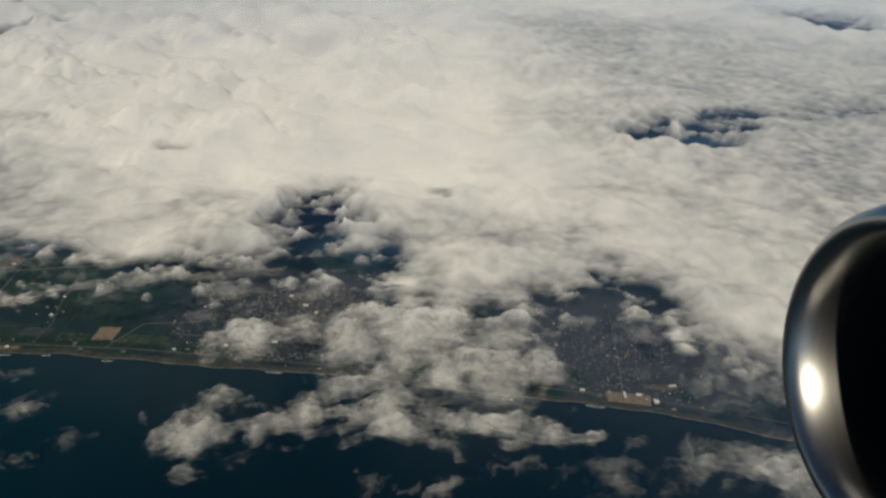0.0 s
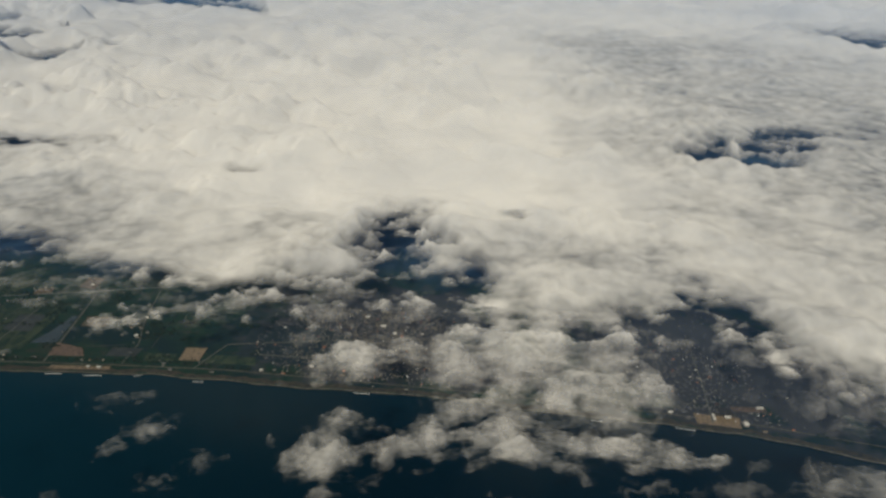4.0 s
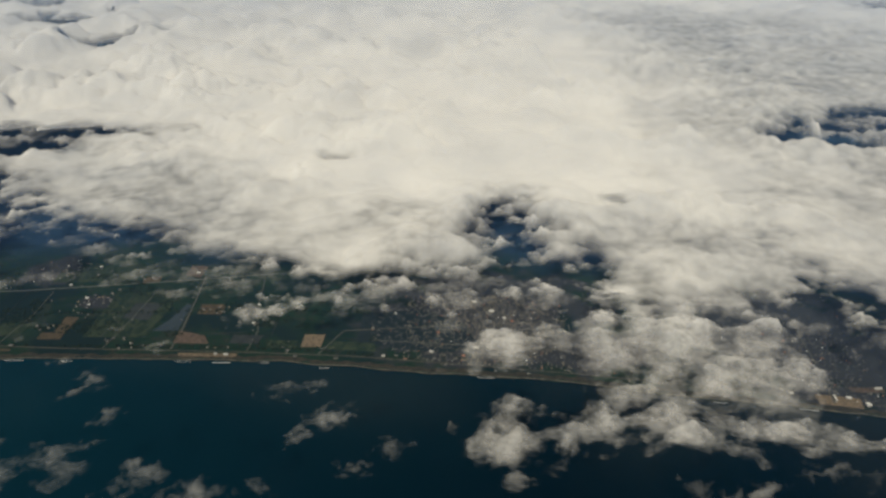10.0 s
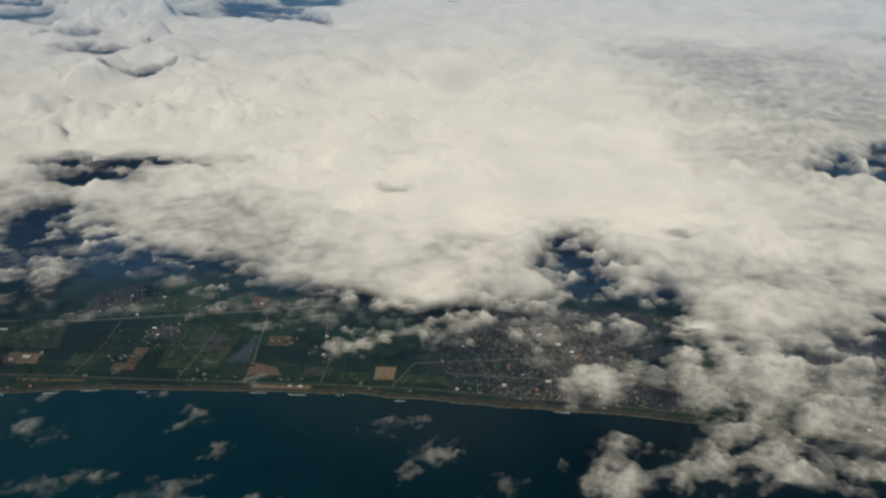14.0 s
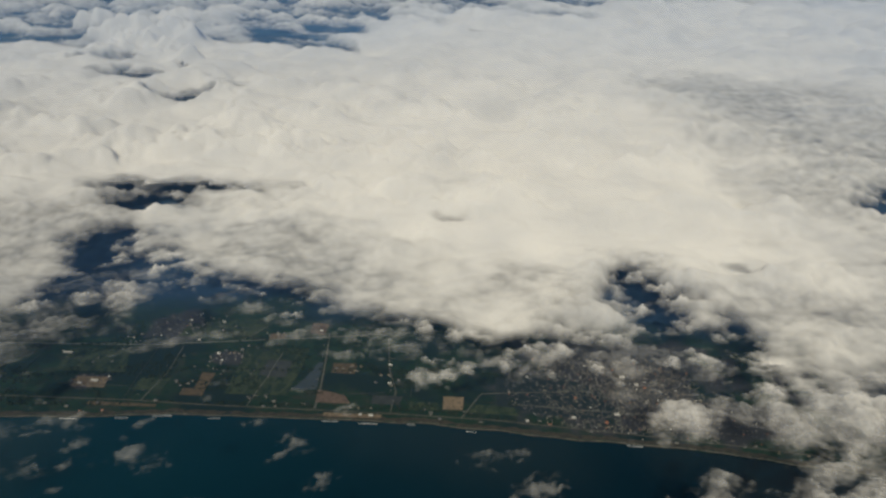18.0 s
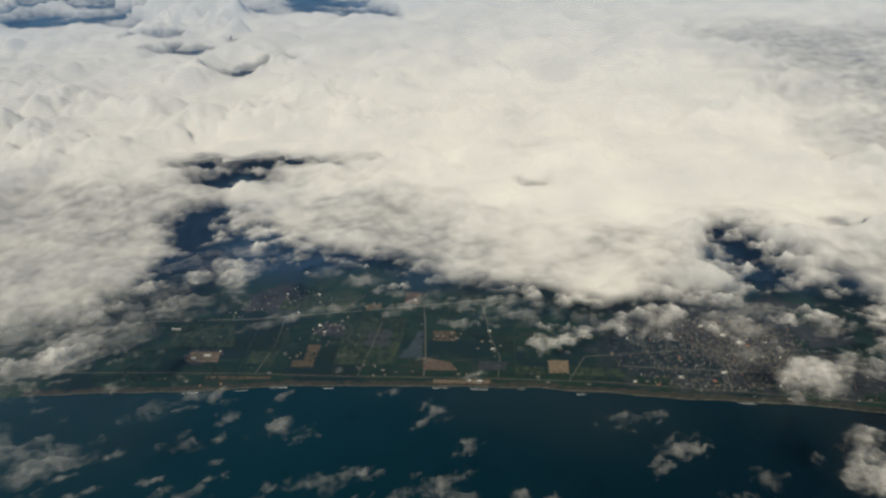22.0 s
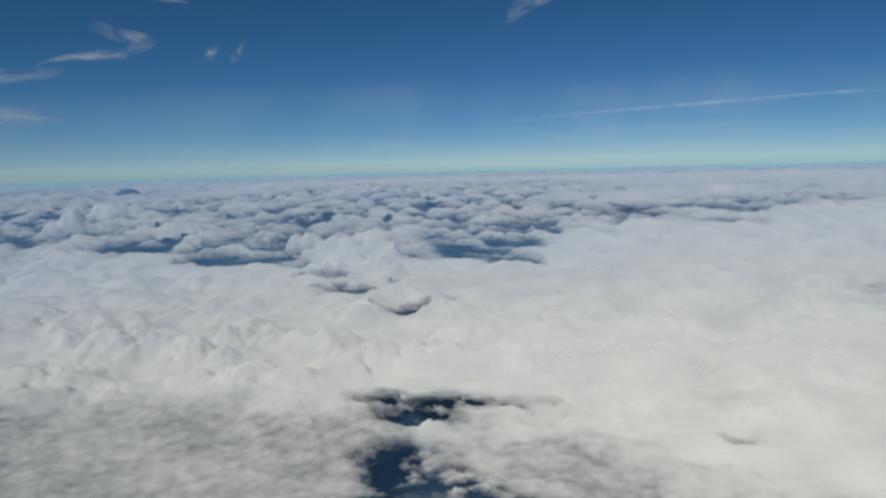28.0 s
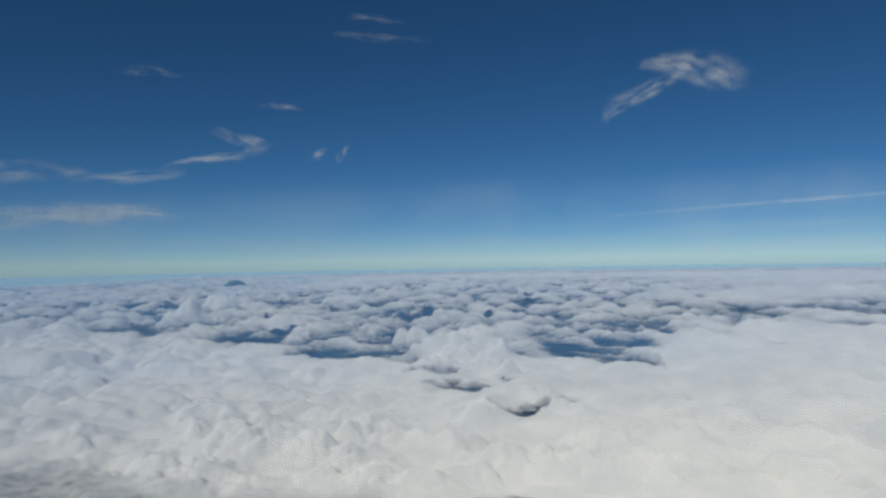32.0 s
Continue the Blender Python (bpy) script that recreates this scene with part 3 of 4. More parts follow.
def small_houses(count, seed, mat, name, label, west=-400, east=400):
    """Rows of small houses of the towns, joined: far too many and too small to count."""
    rng = np.random.RandomState(seed)
    verts, faces = [], []
    while len(verts) < count * 8:
        cx, cy, rx, ry = TOWNS[rng.choice(len(TOWNS), p=[0.32, 0.135, 0.20, 0.08, 0.04, 0.04, 0.02, 0.005, 0.04, 0.06, 0.06])]
        a, q = rng.uniform(0, 6.283), rng.uniform(0, 1) ** 0.6
        x, y = cx + rx * q * math.cos(a), cy + ry * q * math.sin(a)
        x, y = round(x / 0.9) * 0.9 + rng.uniform(-0.15, 0.15), round(y / 1.1) * 1.1 + rng.uniform(-0.15, 0.15)
        if y < np.interp(x, COAST_X, COAST_Y) + 5 or not west < x < east:
            continue
        big = rng.rand() < 0.06
        w, d, h = rng.uniform(0.25, 0.5) * (2.2 if big else 1), rng.uniform(0.22, 0.4) * (1.8 if big else 1), rng.uniform(0.18, 0.4) * (1.3 if big else 1)
        s = len(verts)
        t = radians(-8 + rng.uniform(-4, 4))
        for z in (-0.05, h):
            for sx, sy in ((-1, -1), (1, -1), (1, 1), (-1, 1)):
                px, py = sx * w / 2, sy * d / 2
                verts.append((x + px * math.cos(t) - py * math.sin(t), y + px * math.sin(t) + py * math.cos(t), z))
        faces += [(s + 4, s + 5, s + 6, s + 7), (s, s + 1, s + 5, s + 4), (s + 1, s + 2, s + 6, s + 5), (s + 2, s + 3, s + 7, s + 6), (s + 3, s, s + 4, s + 7)]
    tagged(new(name, mesh_from(name, verts, faces, mat, None, False)), label, "houses", kind="stuff")


small_houses(3200, 3, GREYR, "town_houses", "dense rows of small grey-roofed town houses")
small_houses(320, 4, WALLM, "pale_town_houses", "scattered pale town houses")
TAN = plain("tan_house", (0.075, 0.07, 0.062), (0.20, 0.185, 0.16), 0.9)
small_houses(1500, 5, TAN, "tan_town_houses", "crowded tan and beige town houses", -88, -22)
small_houses(70, 6, WHITE, "white_town_houses", "scattered bright white-roofed town buildings")
small_houses(90, 7, RUST, "red_town_houses", "scattered rust-red roofed town houses")


def woods(seed, count):
    """Small lumpy crowns scattered in belts and copses."""
    rng = np.random.RandomState(seed)
    bm = bmesh.new()
    bmesh.ops.create_icosphere(bm, subdivisions=1, radius=1)
    bv = np.array([v.co for v in bm.verts])
    bf = np.array([[v.index for v in f.verts] for f in bm.faces])
    bm.free()
    xs, ys = rng.uniform(-320, 115, count * 8), rng.uniform(0, 95, count * 8)
    yy = np.interp(xs, COAST_X, COAST_Y) + 7 + ys
    dens = perlin(xs / 26, yy / 14, 44) + 0.5 * perlin(xs / 8, yy / 6, 45)
    belt = (ys < 1.6) | (np.abs(ys - 34 - 0.05 * xs) < 1.0)
    ok = (belt | (dens > 0.32)) & (town_amount(xs, yy) < 0.4)
    V, F = [], []
    for n, (x, y) in enumerate(list(zip(xs[ok], yy[ok]))[:count]):
        r = rng.uniform(0.16, 0.5)
        lump = 1 + rng.uniform(-0.3, 0.3, (len(bv), 1))
        V.append(bv * lump * [r * rng.uniform(0.8, 1.5), r, r * 0.8] + [x, y, r * 0.35])
        F.append(bf + n * len(bv))
    tagged(new("woods", mesh_from("woods", np.concatenate(V), np.concatenate(F), LEAF)), "dark copses and shelter belts of trees", "woods", kind="stuff")


woods(9, 5200)

# ---- cloud deck ----
EDGE_X = [-700, -420, -330, -300, -284, -276, -268, -257, -229, -203, -172, -151, -109, -82, -57, -35, -22, 0, 15, 24, 33, 59, 64, 85, 110, 140, 260]
EDGE_Y = [120, 150, 160, 172, 182, 225, 255, 254, 237, 227, 210, 201, 193, 192, 194, 190, 176, 172, 172, 172, 183, 191, 174, 150, 122, 108, 90]
GAPS = [  # clear gaps near the coast: x, y, half widths, turn
    (-46, 236, 8, 16, 5), (-42, 204, 12, 6, 15), (-28, 198, 9, 4, -20), (-308, 341, 5, 3.5, 7), (-269, 344, 10, 3.5, 7), (-287, 322, 11, 8, 10),
    (-280, 266, 10, 12, 20), (58, 182, 10, 8, 0), (112, 352, 7, 4, 6), (138, 345, 7, 3.5, 6), (178, 396, 14, 5, 6), (155, 370, 10, 3, 0)]
FAR_GAPS = [(-1194, 1196, 44, 90, 10), (-944, 1022, 68, 85, 11), (-793, 980, 38, 66, 12), (-745, 1000, 42, 70, 10), (-693, 850, 42, 46, 13), (-635, 873, 40, 52, 13), (-736, 1103, 18, 40, 11),
            (-832, 1455, 46, 120, 8), (-456, 641, 14, 8, 12), (-430, 652, 14, 7, 18), (-470, 657, 9, 6, 10), (-502, 702, 10, 9, 8), (-484, 718, 12, 7, 20), (-404, 690, 15, 6, 14), (-420, 703, 9, 5, 4), (-368, 562, 11, 7, 25), (-350, 578, 14, 9, 28), (-332, 600, 14, 10, 20),
            (-398, 1003, 32, 58, 12), (-350, 940, 40, 56, 12), (-310, 877, 30, 28, 13), (-336, 1086, 30, 34, 11), (-340, 1270, 70, 120, 8), (-860, 1500, 48, 120, 9),
            (407, 748, 34, 40, 11), (-1847, 1672, 170, 90, 0), (-1500, 1900, 160, 90, 0), (-700, 1900, 150, 90, 0), (-1620, 1420, 90, 70, 0), (-1060, 1560, 70, 70, 0)]
THIN = [  # thinner cloud, with how much cover is left
    (150, 374, 56, 34, 6, 0.62), (250, 420, 60, 30, 0, 0.7), (-128, 306, 9, 5, 4, 0.55), (5, 266, 9, 4, 4, 0.55), (-310, 300, 44, 30, 20, 0.85), (-411, 1748, 90, 170, 6, 0.5), (-479, 1181, 44, 100, 11, 0.45),
    (-111, 1537, 100, 150, 8, 0.5), (42, 1369, 60, 80, 10, 0.55), (-87, 1090, 26, 16, 11, 0.6), (-2086, 1571, 250, 300, 6, 0.5), (-620, 292, 30, 26, 17, 0.9), (-20, 1750, 260, 150, 0, 0.6), (260, 1900, 220, 160, 0, 0.6), (-30, 216, 22, 16, 0, 0.8)]
MOUNDS = [  # cumulus heads standing out of the deck: x, y, radius, height
    (-500, 800, 40, 18), (-455, 775, 34, 14), (-540, 850, 46, 22), (-470, 850, 42, 22), (-520, 760, 30, 10), (-420, 740, 28, 9), (-1353, 1290, 55, 30), (-620, 960, 40, 12), (-1000, 1180, 60, 16), (-560, 1060, 50, 16),
    (-1500, 1650, 90, 30)]


def edge_distance(x, y):
    """Signed distance to the deck's near edge, positive under the deck."""
    d = np.full(x.shape, 1e9)
    for ax, ay, bx_, by in zip(EDGE_X, EDGE_Y, EDGE_X[1:], EDGE_Y[1:]):
        ux, uy = bx_ - ax, by - ay
        t = np.clip(((x - ax) * ux + (y - ay) * uy) / (ux * ux + uy * uy), 0, 1)
        d = np.minimum(d, np.hypot(x - ax - t * ux, y - ay - t * uy))
    return np.where(y > np.interp(x, EDGE_X, EDGE_Y), d, -d)


def heads(x, y, size, seed):
    """Cauliflower heads of one size: 1 on their crowns, about 0 in the creases between."""
    wx, wy = x + 0.30 * size * fbm(x / size, y / size, 2, seed), y + 0.30 * size * fbm(x / size + 40, y / size, 2, seed + 3)
    return np.clip(1 + 2.6 * billow(wx / size, wy / (0.86 * size), seed % 50), -0.3, 1.3)


def domed(h):
    return np.sqrt(np.clip(h + 0.2, 0.08, 1.4))


def deck_cover(x, y, r, big):
    far = smooth(450, 1100, r)
    wl = 24 * (1 + 3.2 * far)
    wx = x + 0.30 * wl * fbm(x / wl, y / wl, 4, 70)
    wy = y + 0.30 * wl * fbm(x / wl + 40, y / wl, 4, 75)
    d = edge_distance(wx, wy)
    c = np.clip(d / 26 + 0.14, -2, 0.98) + 0.64 * smooth(22, 130, d)
    east, west = smooth(-90, 170, x) * smooth(1200, 700, r), smooth(-268, -300, x) * smooth(390, 270, y)
    c = np.minimum(c, 1.62 - 0.70 * np.maximum(east, west))
    for cx, cy, rx, ry, turn in GAPS:
        c = np.minimum(c, np.maximum((oval(wx, wy, cx, cy, rx, ry, turn) - 1.0) * min(rx, ry) / 13, 0.10 if cy > 300 else -9))
    veil = 0.30 * smooth(450, 720, r)
    for cx, cy, rx, ry, turn in FAR_GAPS:
        o = oval(wx, wy, cx, cy, rx, ry, turn)
        veil = veil * (1 - 0.9 * smooth(1.3, 0.6, o))
        c = np.minimum(c, np.maximum((o - 0.62) * 0.95, 0.14 + 0.06 * np.sin(cx)))
    for cx, cy, rx, ry, turn, left in THIN:
        c = np.minimum(c, left + np.maximum(oval(wx, wy, cx, cy, rx, ry, turn) - 0.4, 0) * 0.7)
    bearing = np.degrees(np.arctan2(x + 215, y + 17))
    away = np.hypot(x + 215, y + 17) + 60 * fbm(x / 130, y / 130, 3, 88)
    onset = np.interp(bearing, [-60, -53, -39.5, -28, -19, -12, -2.6, 13.6, 30], [2000, 1700, 1150, 930, 800, 920, 980, 1500, 2000])
    broken = smooth(-60, 140, away - onset) * smooth(4300, 2800, r) * (1 - 0.55 * smooth(-8, 6, bearing))
    broken = np.maximum(broken, 0.8 * smooth(1300, 1800, r) * smooth(4900, 4200, r) * smooth(-26, -36, bearing) * smooth(-60, 140, away - onset))
    c = np.minimum(c, 1.62 - 0.85 * broken)
    c = np.minimum(c, 1.62 - 0.6 * smooth(3200, 4800, r))
    c = c + 0.42 * smooth(430, 640, r) * smooth(1.15, 1.5, c)
    ragged = smooth(0.85, 0.15, c) * (1 - 0.55 * smooth(-278, -292, x) * (1 - far))
    rl = 1 + 2.2 * far
    n = (0.20 + 0.06 * far) * fbm(x / wl + 3, y / wl, 4, 80, 0.45) + 0.30 * fbm(x / (wl * 3.0), y / (wl * 2.2), 3, 86)
    n += (0.80 - 0.40 * far) * ragged * fbm(x / (11 * rl), y / (9 * rl), 5, 83, 0.58) + broken * (0.25 * fbm(x / 60, y / 60, 4, 87, 0.55) + 0.9 * (big - 0.55))
    n *= 1 - 0.6 * np.maximum(east, west) * smooth(0.5, 0.85, c)
    return np.maximum(c + n, np.where(veil > 0.02, veil, -9))


def build_deck():
    rs = [205.0]
    while rs[-1] < 5000:
        rs.append(rs[-1] + min(24 if rs[-1] > 1500 else 7 if rs[-1] > 1050 else 4.2, max(0.5, 0.0016 * (rs[-1] - 100) ** 2 / 115)))
    rs = np.array(rs)
    ph = np.radians(np.linspace(-60, 49, 1000))
    R, P = np.meshgrid(rs, ph, indexing="ij")
    X, Y = -115 + R * np.sin(P), -120 + R * np.cos(P)
    far = smooth(520, 1250, R)
    near_big, far_big = heads(X, Y, 30, 91), heads(X, Y, 88, 104)
    C = deck_cover(X, Y, R, far_big)
    fine, mid = heads(X, Y, 5.2, 121), heads(X, Y, 36, 143)
    lumpy = 0.30 + 0.70 * smooth(-0.25, 0.35, perlin(X / 80, Y / 65, 94) + 0.3 * perlin(X / 27, Y / 27, 89)) * smooth(0.5, 1.45, C) * (1 - 0.45 * smooth(-270, -290, X) * smooth(420, 300, Y))
    lumpy = lumpy * (1 + 0.75 * smooth(380, 720, R))
    near = lumpy * (4.6 * near_big + 3.0 * domed(heads(X, Y, 19, 117)) + 2.2 * smooth(950, 600, R) * domed(heads(X, Y, 9.5, 112)))
    near += smooth(680, 430, R) * (0.35 + 0.65 * lumpy) * 0.6 * fine + 0.18 * smooth(480, 340, R) * heads(X, Y, 2.3, 133)
    tall = (0.25 + 0.75 * smooth(0.2, 1.0, C)) * (1 - 0.6 * smooth(2600, 4300, R))
    distant = (9.0 + 7.0 * smooth(900, 1800, R)) * tall * far_big + 5.0 * tall * domed(mid) + 2.2 * smooth(2400, 1400, R) * domed(heads(X, Y, 15.5, 151))
    lumps = near + far * (distant - near) - 6.0 - 2.5 * far + 4.0 * fbm(X / 90, Y / 75, 3, 99) * (1 + far)
    for cx, cy, rad, h in MOUNDS:
        at = np.nonzero((np.abs(X - cx) < 1.5 * rad) & (np.abs(Y - cy) < 1.5 * rad))
        x, y = X[at], Y[at]
        q = oval(x + 0.3 * rad * perlin(x / rad * 1.7, y / rad * 1.7, 97), y + 0.3 * rad * perlin(x / rad * 1.7, y / rad * 1.7, 96), cx, cy, rad, rad)
        dome = smooth(1.1, 0.25, q)
        lumps[at] += h * dome * (0.55 + 0.40 * heads(x, y, 0.7 * rad, 161) + 0.22 * heads(x, y, 0.32 * rad, 171) + 0.1 * heads(x, y, 0.15 * rad, 181))
        C[at] = np.maximum(C[at], 1.5 * smooth(1.05, 0.75, q))
    C = C + (0.16 * (1 - far) * (fine - 0.6) + 0.4 * far * (mid - 0.6)) * smooth(1.5, 0.6, C)
    body = smooth(0.0, 1.3, C)
    bearing = np.degrees(P)
    east, west = smooth(-34, -24, bearing), smooth(-55, -36, bearing)
    raised = east * smooth(1000, 4700, R) * 42 + (1 - east) * smooth(4300, 4850, R) * (8 + 34 * west)
    Z = 35 + 5 * body + lumps * (0.15 + 0.85 * smooth(0.3, 1.5, C)) + raised
    v = np.stack([X, Y, Z], -1).reshape(-1, 3)
    v, f, c = compact(v, grid_faces(*X.shape, C > -0.02), np.clip(C, 0, 2.2).reshape(-1))
    deck = tagged(new("cloud_deck", mesh_from("cloud_deck", v, f, CLOUD, c)), "broad sheet of cream-white broken stratocumulus cloud", "cloud", kind="structure")
    k = (slice(None, None, 4), slice(None, None, 4))
    low = np.stack([X[k], Y[k], 31 + raised[k] + 1.5 * perlin(X[k] / 30, Y[k] / 30, 98)], -1).reshape(-1, 3)
    v, f, c = compact(low, grid_faces(*X[k].shape, C[k] > 1.25)[:, ::-1], np.clip(C[k], 0, 1.7).reshape(-1))
    new("cloud_base", mesh_from("cloud_base", v, f, CLOUD, c)).parent = deck
    # added sheet above the deck, denser outward, painting in distance haze
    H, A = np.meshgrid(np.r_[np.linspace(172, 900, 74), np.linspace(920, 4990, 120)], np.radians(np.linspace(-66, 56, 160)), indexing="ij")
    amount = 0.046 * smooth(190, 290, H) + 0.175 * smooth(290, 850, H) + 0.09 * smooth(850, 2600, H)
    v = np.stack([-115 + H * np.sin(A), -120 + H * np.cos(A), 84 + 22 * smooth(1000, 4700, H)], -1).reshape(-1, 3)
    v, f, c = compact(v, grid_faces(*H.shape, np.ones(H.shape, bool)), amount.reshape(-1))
    tagged(new("haze_layer", mesh_from("haze_layer", v, f, HAZE, c)), "thin blue sheet painted as distance haze over the clouds", "haze", kind="structure")


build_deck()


def puff(x, y, rx, ry, turn=0.0, dense=1.0, z=38.0, seed=0):
    """A small ragged cloud with a domed top and a flat underside."""
    step = 0.42
    g = 1.5
    nx, ny = int(2 * g * rx / step) + 4, int(2 * g * ry / step) + 4
    U, V = np.meshgrid(np.linspace(-g * rx, g * rx, nx), np.linspace(-g * ry, g * ry, ny))
    c, s = math.cos(radians(turn)), math.sin(radians(turn))
    X, Y = x + U * c - V * s, y + U * s + V * c
    small = min(rx, ry)
    wl = max(3.0, small * 1.1)
    q = np.hypot(U / rx, V / ry)
    sx, sy = X + 0.4 * wl * fbm(X / wl, Y / wl, 3, 150 + seed), Y + 0.4 * wl * fbm(X / wl + 5, Y / wl, 3, 160 + seed)
    long, wide = (0.9 * sx + 0.44 * sy) / (wl * 1.5), (0.9 * sy - 0.44 * sx) / (wl * 0.7)  # torn along the wind
    if dense > 0.85:
        C = (1.0 - q) * 0.85 + 0.55 * fbm(X / wl + seed, Y / (wl * 0.75), 5, 110 + seed, 0.55) + 0.30 * fbm(long + seed, wide, 5, 120 + seed, 0.53)
    else:
        C = (1.0 - q) * 0.85 + 0.85 * fbm(long + seed, wide, 5, 110 + seed, 0.53)
    C = np.where(q < 0.3, np.maximum(C, 0.35), C)
    C = np.where(q > 1.45, -1, C) * dense
    up = np.sqrt(np.clip(C, 0, 1.2))
    lumps = 0.13 * small * fbm(X / (wl * 0.7), Y / (wl * 0.7), 3, 140 + seed, 0.45, True) + 0.10 * small * billow(X / (wl * 0.55), Y / (wl * 0.5), seed) + 0.3 * billow(X / 1.9, Y / 1.7, seed + 3)
    top = z + (0.34 * small + lumps) * up
    low = z - 0.10 * small * up
    keep = C > -0.12
    body = np.zeros(C.shape, bool)
    body.reshape(-1)[np.argmax(np.where(q < 0.6, C, -9))] = True
    while True:  # the connected body alone
        grown = body.copy()
        grown[1:] |= body[:-1]
        grown[:-1] |= body[1:]
        grown[:, 1:] |= body[:, :-1]
        grown[:, :-1] |= body[:, 1:]
        grown &= keep
        if (grown == body).all():
            break
        body = grown
    faces = grid_faces(*X.shape, body)
    count = np.bincount(faces.reshape(-1), minlength=X.size)
    inner = count == 4
    under = np.where(inner, X.size + np.cumsum(inner) - 1, np.arange(X.size))
    cov = np.clip(C, 0, 1.2).reshape(-1)
    verts = np.concatenate([np.stack([X, Y, top], -1).reshape(-1, 3), np.stack([X, Y, low], -1).reshape(-1, 3)[inner]])
    rim = (count > 0) & ~inner
    verts[:X.size][rim, 2] = z
    v, f, c_all = compact(verts, np.concatenate([faces, under[faces][:, ::-1]]), np.r_[cov, cov[inner] * 0.8])
    me = mesh_from("cloud_puff", v, f, PUFF if dense > 0.85 else WISP, c_all)
    thin = "ragged white cumulus cloud" if dense > 0.85 else "thin torn wisp of white cloud"
    where = " over the sea" if y + 40 < np.interp(x, COAST_X, COAST_Y) + 25 else " over the coast"
    tagged(new("cloud_puff", me), thin + where, "cloud", group="small clouds below the deck")


COAST_PUFFS = [(-54, 158, 17, 11, 20, 1.1), (-25, 156, 16, 14, 0, 1.15), (0, 158, 26, 18, 0, 1.2), (16, 147, 22, 13, 10, 1.1), (-14, 136, 26, 9, 10, 0.95), (-129, 176, 13, 5, 28, 0.95), (-147, 196, 9, 6, 0, 0.85),
               (-95, 178, 14, 5, 40, 0.85), (-250, 214, 17, 11, 0, 1.1), (-220, 183, 14, 4, 25, 0.7), (-246, 194, 11, 4, 10, 0.6)]
SEA_PUFFS = [(-54, 119, 13, 11, 30, 1.0), (-33, 121, 14, 7, 20, 0.95), (-8, 124, 22, 9, 0, 1.0), (16, 121, 20, 7, -10, 0.9), (62, 116, 20, 9, 10, 0.8), (40, 107, 12, 6, 0, 0.75), (80, 107, 18, 10, 0, 0.95), (0, 104, 7, 4, 20, 0.85)]
SEA_WISPS = [(-14, 105, 5, 4, 40, 0.7), (-101, 128, 8, 4, 20, 0.75), (-84, 115, 5, 4, 0, 0.6), (18, 109, 8, 3, 0, 0.6), (-115, 137, 6, 4, 0, 0.75), (-105, 137, 4, 2.5, 20, 0.7), (-107, 121, 4, 3, 40, 0.75), (-99, 125, 6, 3, 15, 0.8),
             (-140, 102, 7, 4, 40, 0.8), (-163, 109, 9, 6, 0, 0.75), (-125, 100, 7, 5, 20, 0.75), (-113, 105, 4, 3, 0, 0.6), (-92, 109, 5, 2.5, 0, 0.55)]
WEST_PUFFS = [(-286, 154, 14, 12, 30, 1.15), (-308, 148, 10, 8, 0, 0.8), (-264, 114, 14, 8, 20, 0.85), (-285, 118, 14, 9, 0, 0.7), (-210, 131, 9, 5, 15, 0.75), (-223, 131, 4, 3, 0, 0.7), (-235, 144, 8, 4, 0, 0.8),
              (-193, 111, 9, 4, 20, 0.75), (-173, 107, 8, 5, 60, 0.8), (-167, 139, 8, 3, -40, 0.65), (-248, 134, 7, 5, 0, 0.6), (-234, 125, 6, 4, 0, 0.55), (-226, 104, 8, 4, 0, 0.6), (-157, 118, 5, 2, 30, 0.5)]
EDGE_WISPS = [(-53, 224, 8, 4, 20, 0.84), (-44, 236, 7, 4, 0, 0.9), (-39, 224, 7, 3, 30, 0.84), (-50, 244, 6, 3, 10, 0.84), (-161, 185, 8, 4, 0, 0.8), (-146, 190, 11, 4, 10, 0.8), (-205, 188, 13, 4, 10, 0.7), (-268, 222, 15, 7, 0, 0.75), (-272, 200, 13, 8, 0, 0.75), (-255, 238, 13, 5, 20, 0.7), (-278, 184, 15, 9, 0, 0.8),
              (-60, 188, 15, 5, 10, 0.8), (-38, 182, 12, 5, 20, 0.8), (-76, 186, 15, 5, 0, 0.75), (-118, 190, 11, 4, 0, 0.7), (90, 150, 21, 9, 0, 0.8), (60, 160, 15, 6, 15, 0.75)]
VEILS = [(42, 169, 10, 4, 0, 0.7), (78, 138, 24, 9, 0, 0.75), (100, 122, 24, 12, 0, 0.8), (-312, 172, 18, 9, 0, 0.8), (-306, 134, 24, 14, 0, 0.55), (-285, 172, 28, 14, 10, 0.84), (-262, 190, 20, 8, 15, 0.84), (-318, 150, 22, 14, 0, 0.84), (-185, 201, 8, 3, 0, 0.65), (6, 133, 22, 8, 0, 0.7), (-70, 168, 10, 5, 30, 0.7)]
FRINGE = [(-246, 232, 12, 5, 20, 0.84), (-228, 224, 12, 4, 15, 0.84), (-212, 219, 9, 4, 30, 0.8), (-196, 208, 12, 5, 20, 0.84), (-176, 198, 11, 5, 30, 0.84), (-160, 194, 9, 4, 0, 0.8), (-136, 186, 12, 5, 25, 0.84),
          (-112, 182, 11, 4, 10, 0.8), (-92, 184, 10, 5, 30, 0.84), (-66, 184, 11, 5, 0, 0.84), (28, 172, 9, 4, 20, 0.8), (-238, 216, 8, 3, 25, 0.7), (-184, 190, 7, 3, 35, 0.7), (-262, 210, 10, 5, 30, 0.8)]
